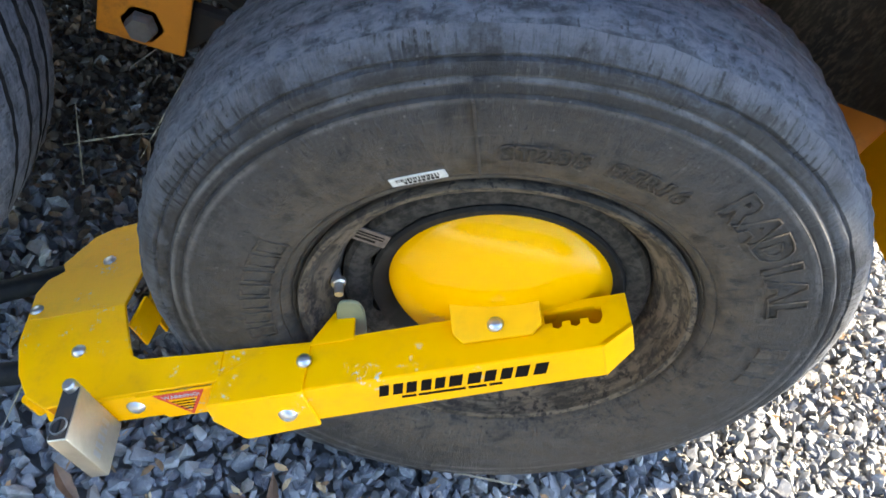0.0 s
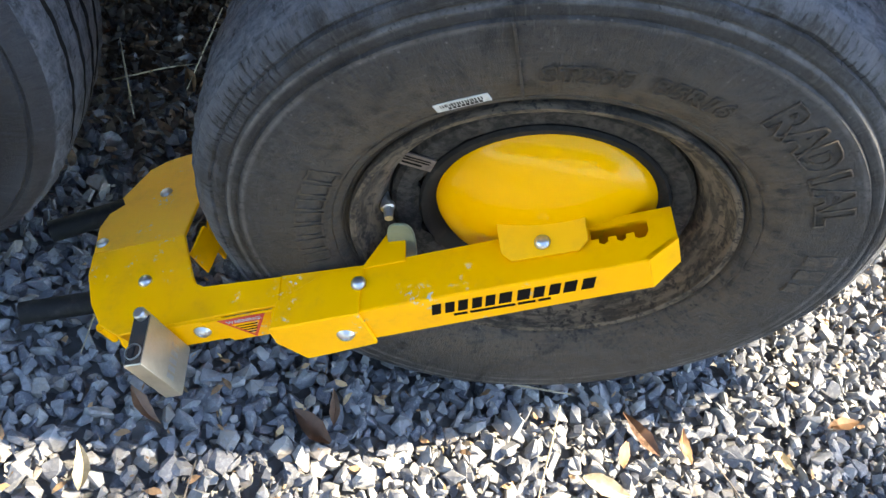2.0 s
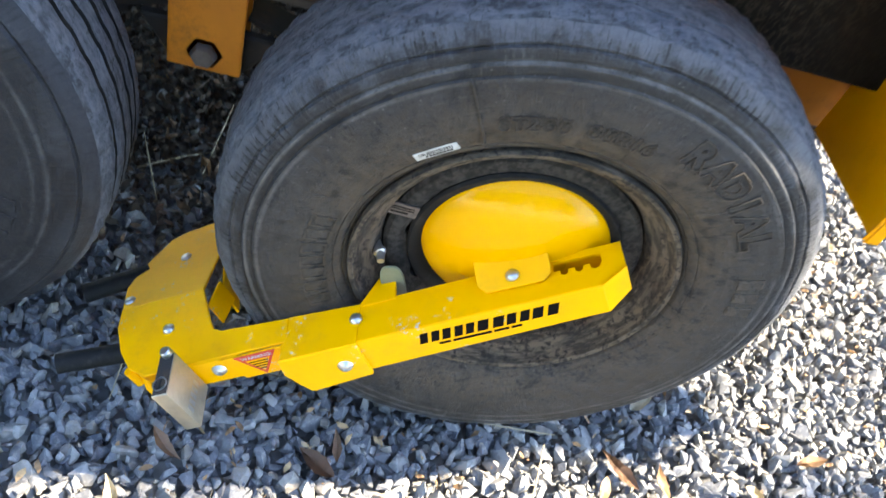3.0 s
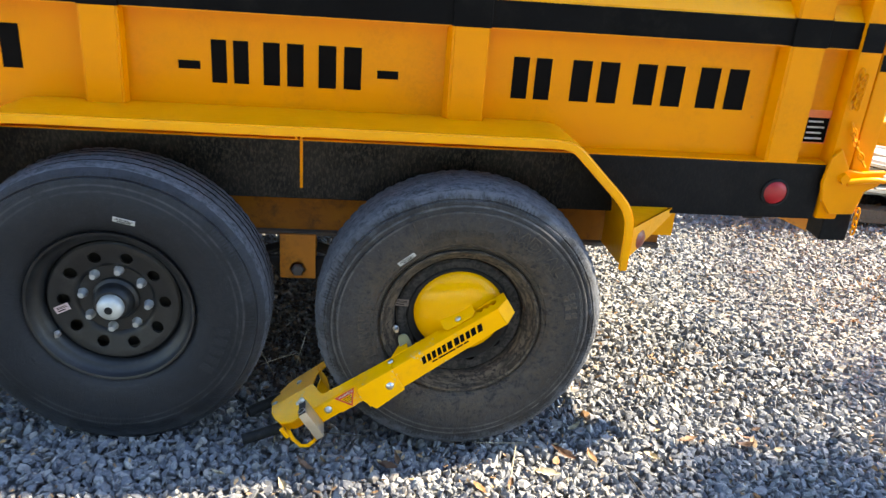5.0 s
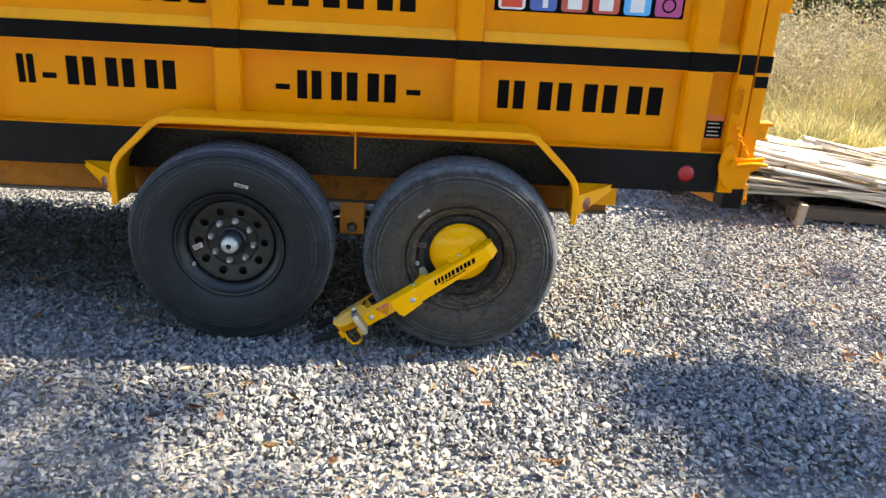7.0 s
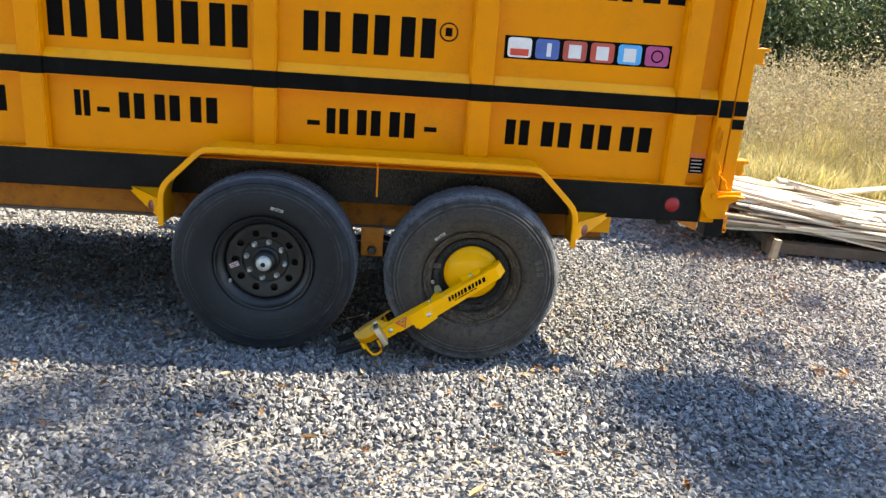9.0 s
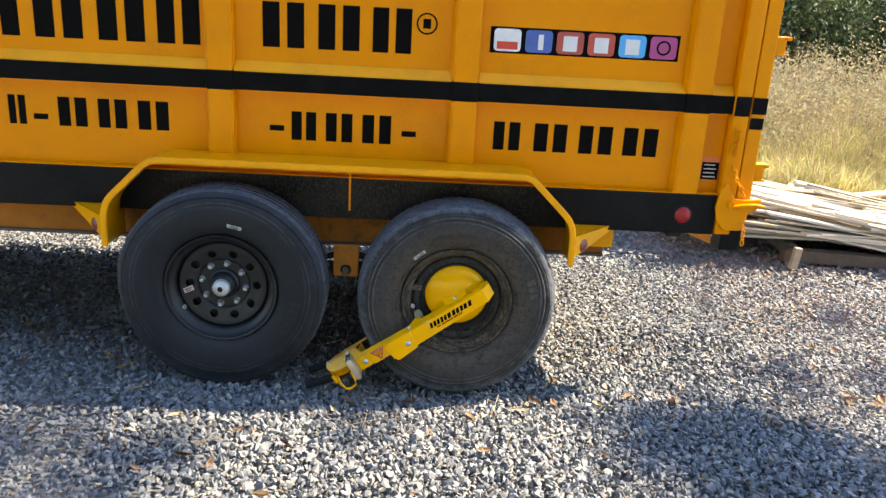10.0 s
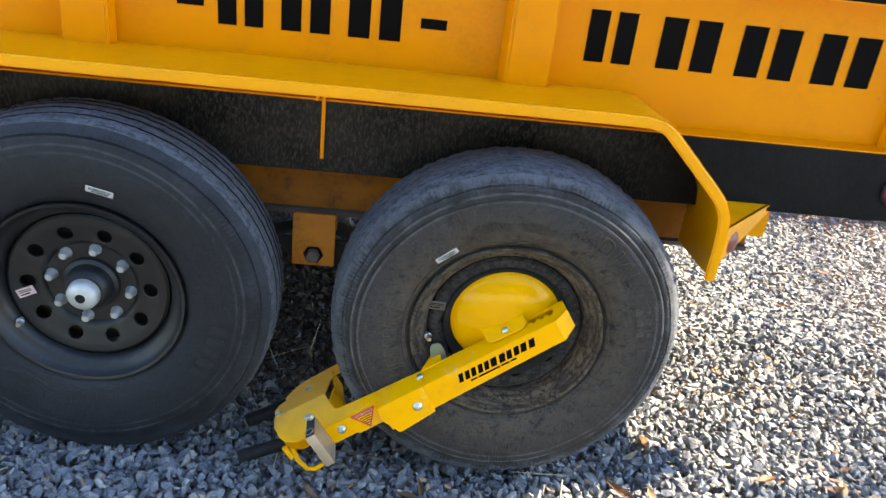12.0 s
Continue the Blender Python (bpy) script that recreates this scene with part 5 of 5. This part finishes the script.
def padlock():
    m = ARM @ Matrix.Translation((-0.243, -0.022, 0.036))
    lock = empty("padlock", m, "satin nickel rectangular padlock hanging on the clamp", "padlock")
    part("body", box(-0.0115, 0.0115, -0.044, 0.021, -0.084, 0.004, 0.0022), BRASSY, lock, smooth=True)
    # thin dark sheet: the key face's dark reflection put into colour
    part("key_face_reflection", box(-0.0098, 0.0098, -0.042, 0.019, 0.003, 0.0048), DARKMETAL, lock, "key face with its dark reflection painted in")
    part("key_cylinder", moved(lathe([(0.009, 0.001), (0.009, -0.0022), (0.0102, -0.0022), (0.0102, 0.001)], 28), Matrix.Rotation(radians(-90), 4, "X") @ Matrix.Translation((0, 0, 0))), STEEL, lock, smooth=True).location = (-0.001, -0.027, 0.0048)
    part("keyway", box(-0.002, 0.000, -0.034, -0.020, 0.0048, 0.0060), RUBBER, lock)
    part("shackle_pin", tube([(0.001, 0.020, -0.02), (0.001, 0.020, 0.012), (0.001, 0.020, 0.014)], [0.0078, 0.0078, 0.0062], 16), STEEL, lock, smooth=True)
    for k in range(5):
        part("engraving", box(0.0114, 0.0118, -0.036 + 0.010 * k, -0.0300 + 0.010 * k, -0.060, -0.046), STEEL, lock)


padlock()


# ---- timber pile behind the trailer ----
def timber():
    rnd = random.Random(21)
    pile = empty("timber_pile", Matrix.Translation((2.8, 2.5, 0)), "pile of long weathered grey boards lying on gravel", "timber pile")
    # long thin boards, stacked almost parallel, high at the trailer's end
    for k in range(270):
        length = rnd.uniform(0.9, 2.3)
        x = 1.32 + length / 2 + 2.0 * rnd.random()
        w, t = rnd.uniform(0.025, 0.085), rnd.uniform(0.009, 0.022)
        depth = rnd.random()
        top = max(0.06, 0.34 - 0.125 * (x - 1.9)) * (1 - 0.35 * abs(depth - 0.35))
        z = 0.02 + top * rnd.random() ** 0.75
        ob = part("board", box(-length / 2, length / 2, -w / 2, w / 2, -t / 2, t / 2, 0.002), WOOD, pile)
        stray = k % 9 == 0
        put(ob, pose(x, 2.15 + 0.95 * depth, z, rnd.gauss(0, 13), 6.0 + rnd.gauss(0, 2.2), rnd.gauss(-4, 18 if stray else 7)))
    for k in range(16):
        length = rnd.uniform(0.5, 1.5)
        put(part("board", box(-length / 2, length / 2, -0.05, 0.05, -0.009, 0.009, 0.002), WOOD, pile), pose(rnd.uniform(3.0, 4.8), rnd.uniform(2.0, 3.4), rnd.uniform(-0.05, 0.06), rnd.uniform(-8, 8), rnd.uniform(-1, 6), rnd.uniform(-35, 25)))
    for x, y in ((1.95, 2.55), (2.38, 2.32), (3.05, 2.4), (3.7, 2.6)):
        put(part("bearer", tube([(0, -0.10, 0), (0, 0.75, 0.0)], [0.05, 0.045], 10), BARK, pile), pose(x, y, -0.035, 0, 0, rnd.uniform(-12, 12)))
    put(part("stub", box(-0.024, 0.024, -0.018, 0.018, 0, 0.145, 0.004), STALK, pile), pose(2.30, 2.02, -0.09, 0, 6, 0))
    put(part("beam", box(-0.75, 0.75, -0.045, 0.045, -0.04, 0.04, 0.006), BARK, pile, "dark weathered beam"), pose(3.05, 2.16, -0.060, 0, 1, -3))


timber()


# ---- dry meadow, shrubs and trees ----
def blades(name, count, place, low, high, width, material, label, seed):
    rng = np.random.default_rng(seed)
    xy = place(rng, count)
    lumps = 0.8 + 0.35 * np.sin(xy[:, 0] * 3.1 + 1.7 * np.sin(xy[:, 1] * 2.3)) * np.sin(xy[:, 1] * 4.0 + xy[:, 0])
    h = rng.uniform(low, high, count) * lumps
    a = rng.uniform(0, 2 * math.pi, count)
    lean = rng.normal(0, 0.5, (count, 2)) * h[:, None]
    side = np.stack([np.cos(a), np.sin(a)], -1) * width * rng.uniform(0.5, 1.3, count)[:, None]
    z = np.full(count, -0.09)
    p0 = np.column_stack([xy - side, z - 0.02])
    p1 = np.column_stack([xy + side, z - 0.02])
    p2 = np.column_stack([xy + lean * 0.4 + side * 0.8, h * 0.6])
    p3 = np.column_stack([xy + lean * 0.4 - side * 0.8, h * 0.6])
    p4 = np.column_stack([xy + lean, h])
    v = np.stack([p0, p1, p2, p3, p4], 1).reshape(-1, 3)
    t = (np.array([[0, 1, 2], [0, 2, 3], [3, 2, 4]])[None] + 5 * np.arange(count)[:, None, None]).reshape(-1, 3)
    tagged(part(name, raw_mesh(name, v, t), material), label, "grass", kind="stuff")


def meadow(rng, count):
    x = rng.uniform(1.0, 17.0, count)
    y = 3.3 + rng.random(count) ** 1.6 * 8
    return np.stack([x, y], -1)


blades("dry_grass", 105000, meadow, 0.10, 0.42, 0.0045, STRAW, "tall dry yellow meadow grass", 3)


def leaf_shape():
    v = np.array([(-1, 0, 0), (0, -0.45, 0.12), (1, 0, -0.1), (0, 0.45, 0.1)], float)
    return v, np.array([[0, 1, 2], [0, 2, 3]])


def weeds():
    """Clumps of tall dead stalks with side sprigs and fluffy seed heads."""
    rng = np.random.default_rng(17)
    clumps, stems = 300, 5200
    cx, cy = rng.uniform(1.8, 11, clumps), 4.25 + rng.random(clumps) ** 1.2 * 4.0
    tall = rng.uniform(0.60, 0.98, clumps) + 0.04 * (cy - 4.25)
    own = rng.integers(0, clumps, stems)
    x, y = cx[own] + rng.normal(0, 0.13, stems), cy[own] + rng.normal(0, 0.13, stems)
    h = tall[own] * rng.uniform(0.65, 1.1, stems)
    lean = rng.normal(0, 0.14, (stems, 2)) * h[:, None]
    # stalks
    a = rng.uniform(0, 2 * math.pi, stems)
    side = np.stack([np.cos(a), np.sin(a)], -1) * 0.004
    foot, tip = np.stack([x, y], -1), np.stack([x, y], -1) + lean
    v = np.stack([np.column_stack([foot - side, np.full(stems, -0.11)]), np.column_stack([foot + side, np.full(stems, -0.11)]), np.column_stack([tip, h])], 1).reshape(-1, 3)
    t = np.arange(3 * stems).reshape(-1, 3)
    # sprigs along the stalk, thicker towards the head
    n = 110000
    pick = rng.integers(0, stems, n)
    up = rng.random(n) ** 0.55
    spread = 0.035 + 0.05 * np.sin(np.pi * np.clip(up, 0, 1)) + 0.02 * (up > 0.85)
    p = np.column_stack([foot[pick] + lean[pick] * up[:, None] + rng.normal(0, 1, (n, 2)) * spread[:, None], h[pick] * up + rng.normal(0, 0.02, n)])
    v2, t2 = scattered([leaf_shape()], p, rng.uniform(0.007, 0.016, n) * np.where(up > 0.8, 1.7, 1.0), rng)
    v, t = np.concatenate([v, v2]), np.concatenate([t, t2 + len(v)])
    tagged(part("meadow_weeds", raw_mesh("meadow_weeds", v, t), WEED), "tall tan seeding meadow weeds", "weeds", kind="stuff")


weeds()


def woody(name, at, height, spread, trunk, clumps, per, leaf, seed, label, category, lowest=0.25, group=""):
    """A tapered trunk with forking limbs and a crown of small leaves in uneven clumps."""
    rnd, rng = random.Random(seed), np.random.default_rng(seed)
    thing = empty(name, Matrix.Translation(at), label, category, group)
    wood, centres = [], []
    top = Vector((rnd.uniform(-0.2, 0.2) * spread * 0.3, rnd.uniform(-0.2, 0.2) * spread * 0.3, height * 0.8))
    spine = [Vector((0, 0, -0.05)), top * 0.35 + Vector((rnd.uniform(-0.1, 0.1), rnd.uniform(-0.1, 0.1), 0)), top * 0.7, top]
    wood.append(tube(spine, [trunk, trunk * 0.8, trunk * 0.5, trunk * 0.2], 9))
    for k in range(clumps):
        t = lowest + (1 - lowest) * rnd.random()
        base = spine[0].lerp(top, min(0.95, t * 0.85))
        a, reach = rnd.uniform(0, 2 * math.pi), spread * (0.35 + 0.65 * rnd.random()) * (1.15 - 0.6 * abs(t - 0.5))
        tip = base + Vector((math.cos(a) * reach, math.sin(a) * reach, height * rnd.uniform(0.03, 0.2)))
        wood.append(tube([base, base.lerp(tip, 0.5) + Vector((0, 0, 0.05 * height)), tip], [trunk * 0.3, trunk * 0.18, trunk * 0.05], 6))
        centres.append(tip)
        if rnd.random() < 0.5:
            centres.append(base.lerp(tip, 0.6))
    part("trunk", join(*wood), BARK, thing, smooth=True)
    c = np.array([p[:] for p in centres])
    n = len(c) * per
    size = spread * 0.27
    places = c[rng.integers(0, len(c), n)] + rng.normal(0, 1, (n, 3)) * np.array([size, size, size * 0.62])
    v, t = scattered([leaf_shape()], places, rng.uniform(0.6, 1.3, n) * leaf, rng)
    part("crown", raw_mesh("crown", v, t), FOLIAGE, thing)
    return thing


for k, (x, y, h, s) in enumerate([(4.0, 12.2, 3.2, 1.4), (5.8, 11.6, 2.9, 1.3), (7.4, 12.4, 3.4, 1.5), (9.2, 11.8, 3.0, 1.4), (11.0, 12.6, 3.5, 1.6), (13.0, 12.0, 3.2, 1.5), (5.0, 14.6, 4.4, 2.0), (8.4, 14.8, 4.8, 2.1), (11.8, 15.0, 4.6, 2.1)]):
    woody("shrub", (x, y, -0.08), h, s, 0.07, 20, 420, 0.050, 40 + k, "dense dark green shrub at the meadow edge", "shrub", 0.1, "shrubs at the meadow edge")
# unseen trees behind the viewpoint, added to block low sky and fill reflections
for k, (x, y, h, s) in enumerate([(-9.5, -10.5, 9.0, 2.9), (-5.2, -12.0, 10.5, 3.2), (-1.2, -11.0, 8.5, 2.7), (3.6, -12.5, 10.0, 3.2), (7.6, -10.8, 9.5, 3.0)]):
    woody("tree", (x, y, 0), h, s, 0.17, 24, 190, 0.14, 60 + k, "leafy tree added out of view to cut skylight and shape reflections", "tree", 0.25, "trees round the yard")


def shade_tree():
    """A tall slender tree beyond the rear of the trailer; its leafy limbs dapple the gravel."""
    rnd, rng = random.Random(77), np.random.default_rng(77)
    thing = empty("shade_tree", Matrix.Translation((6.9, 4.5, -0.1)), "tall slender leafy tree beside the gravel yard", "tree")
    spine = [Vector((0, 0, -0.05)), Vector((0.12, 0.05, 2.6)), Vector((-0.06, 0.02, 5.2)), Vector((-0.2, 0.1, 7.6)), Vector((-0.3, 0.1, 8.6))]
    wood = [tube(spine, [0.065, 0.052, 0.036, 0.022, 0.010], 9)]
    # sprays of leaves: where each one's shade falls, its size, height and how full it is
    sprays = [(0.82, -0.28, 0.30, 5.2, 1.6), (1.22, -0.33, 0.32, 5.6, 1.8), (0.98, -0.66, 0.36, 5.4, 1.8), (1.45, -0.62, 0.36, 6.0, 1.5), (1.0, -1.05, 0.36, 6.2, 1.3), (1.60, 0.42, 0.20, 5.0, 0.8), (2.05, 0.46, 0.16, 5.1, 0.6), (2.25, 1.22, 0.18, 5.0, 0.6), (2.1, -0.45, 0.34, 5.8, 0.5),
              (-1.60, -0.42, 0.36, 7.2, 0.5), (-1.25, -0.72, 0.34, 7.0, 0.55), (-1.85, -0.85, 0.40, 7.4, 0.55), (-1.35, -1.15, 0.38, 7.6, 0.5), (-0.80, -1.25, 0.28, 6.8, 0.4), (-0.45, -0.30, 0.20, 6.4, 0.45)]
    spots = []
    for x, y, size, z, full in sprays:
        c = Vector((x + SUN.x / SUN.z * z - 6.9, y + SUN.y / SUN.z * z - 4.5, z))
        base = Vector((-0.06, 0.02, z - 0.9))
        wood.append(tube([base, base.lerp(c, 0.5) + Vector((0, 0, 0.12)), c], [0.009, 0.006, 0.003], 6))
        n = int(4600 * size * size * full)
        spots.append(np.array(c[:]) + rng.normal(0, 1, (n, 3)) * np.array([size * 0.42, size * 0.62, size * 0.28]))
    part("trunk", join(*wood), BARK, thing, smooth=True)
    p = np.concatenate(spots)
    v, t = scattered([leaf_shape()], p, rng.uniform(0.03, 0.06, len(p)), rng)
    part("crown", raw_mesh("crown", v, t), FOLIAGE, thing)


shade_tree()


# ---- fallen leaves and twigs ----
def litter():
    rng = np.random.default_rng(31)
    spots = []
    # real litter, strewn denser here so its dark colour imitates the shade underneath
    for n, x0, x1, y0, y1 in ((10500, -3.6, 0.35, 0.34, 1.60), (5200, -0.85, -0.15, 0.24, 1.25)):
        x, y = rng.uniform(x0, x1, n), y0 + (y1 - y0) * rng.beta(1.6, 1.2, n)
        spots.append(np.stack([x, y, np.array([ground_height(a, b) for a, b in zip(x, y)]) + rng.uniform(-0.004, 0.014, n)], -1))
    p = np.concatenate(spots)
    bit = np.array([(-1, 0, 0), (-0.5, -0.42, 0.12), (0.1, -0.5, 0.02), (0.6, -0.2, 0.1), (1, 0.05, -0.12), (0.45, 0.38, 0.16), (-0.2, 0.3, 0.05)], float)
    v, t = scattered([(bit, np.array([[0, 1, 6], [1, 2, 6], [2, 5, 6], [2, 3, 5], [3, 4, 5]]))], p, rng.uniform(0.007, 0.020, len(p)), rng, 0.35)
    tagged(part("shade_leaf_litter", raw_mesh("shade_leaf_litter", v, t), SHADE_LITTER), "brown decayed leaf litter, thick and dark to deepen the shade under the trailer", "leaf litter", kind="stuff")
    # crumbs of dry leaf blown over the open gravel, in drifts
    n = 4200
    cx, cy = rng.uniform(-2.4, 2.6, 150), rng.uniform(-1.35, 2.1, 150)
    own = rng.integers(0, 150, n)
    x, y = cx[own] + rng.normal(0, 0.16, n), cy[own] + rng.normal(0, 0.12, n)
    p = np.stack([x, y, np.array([ground_height(a, b) for a, b in zip(x, y)]) + rng.uniform(0.002, 0.014, n)], -1)
    v, t = scattered([(bit, np.array([[0, 1, 6], [1, 2, 6], [2, 5, 6], [2, 3, 5], [3, 4, 5]]))], p, rng.uniform(0.003, 0.012, n), rng, 0.4)
    tagged(part("leaf_crumbs", raw_mesh("leaf_crumbs", v, t), CRUMB), "brown crumbs of dry leaves scattered on gravel", "leaf litter", kind="stuff")


litter()


def fallen():
    rnd = random.Random(9)
    shapes = []
    for k in range(4):
        bm = bmesh.new()
        n, long, wide, curl = 9, 0.034 + 0.004 * k, 0.0135 + 0.003 * (k % 3), 0.006 + 0.006 * (k % 2)
        rows, cup = [], rnd.uniform(0.15, 0.55)
        for i in range(n):
            t = i / (n - 1)
            w = wide * math.sin(math.pi * min(0.98, max(0.03, t)) ** 0.85) * rnd.uniform(0.85, 1.12)
            x = (t - 0.5) * 2 * long
            z = curl * (2 * t - 1) ** 2 + rnd.uniform(-0.0012, 0.0012)
            bend = wide * 0.5 * math.sin(2.2 * t + k)
            rows.append([bm.verts.new((x + rnd.uniform(-0.001, 0.001), bend + w * u, z + cup * w * u * u * (1.2 if u > 0 else 0.7) + (0.0006 if u else -0.0006))) for u in (-1, -0.5, 0, 0.5, 1)])
        for a, b in zip(rows, rows[1:]):
            for q in range(4):
                bm.faces.new((a[q], a[q + 1], b[q + 1], b[q]))
        bmesh.ops.solidify(bm, geom=bm.faces[:], thickness=0.0006)
        me = as_mesh(bm, "fallen_leaf", True)
        me.materials.append(LEAF)
        shapes.append(me)
    spots = [(-0.395, -0.105), (-0.45, -0.20), (-0.175, -0.095), (0.155, -0.165), (0.27, -0.115), (0.30, -0.06), (0.335, -0.02), (-0.15, -0.06), (-0.62, -0.15), (0.60, -0.02), (0.07, -0.19), (-0.34, 0.62), (-0.47, 0.50), (-0.30, 0.36)]
    while len(spots) < 90:
        spots.append((rnd.uniform(-2.6, 2.4), rnd.uniform(-1.4, 1.4)))
    for x, y in ((1.70, 0.95), (-1.40, 0.12), (0.95, 0.05), (1.75, 0.15), (-0.85, -0.45)):
        spots += [(x + rnd.gauss(0, 0.07), y + rnd.gauss(0, 0.07)) for _ in range(5)]
    for x, y in spots:
        ob = tagged(new("fallen_leaf", rnd.choice(shapes)), "dry brown curled leaf lying on gravel", "leaf", "fallen leaves")
        ob.matrix_basis = pose(x, y, ground_height(x, y) + 0.013, rnd.uniform(-18, 18), rnd.uniform(-14, 14), rnd.uniform(0, 360))
        ob.scale = [rnd.uniform(0.55, 0.95)] * 3
    for k in range(30):
        x, y = (rnd.uniform(-0.6, -0.2), rnd.uniform(0.25, 0.8)) if k < 9 else (rnd.uniform(-0.7, 1.3), rnd.uniform(-0.5, 0.1)) if k < 15 else (rnd.uniform(-1.8, 2.0), rnd.uniform(-1.3, 0.6))
        a, l = rnd.uniform(0, 6.3), rnd.uniform(0.05, 0.11)
        z = ground_height(x, y) + 0.016
        pts = [(x + l * math.cos(a) * t, y + l * math.sin(a) * t, z + rnd.uniform(-0.003, 0.003)) for t in (-1, -0.4, 0.3, 1)]
        tagged(part("twig", tube(pts, [0.0012, 0.0017, 0.0015, 0.0008], 5), TWIG if k % 2 else STALK), "thin dry twig lying on gravel" if k % 2 else "thin pale straw stalk lying on gravel", "twig", "fallen twigs")


fallen()
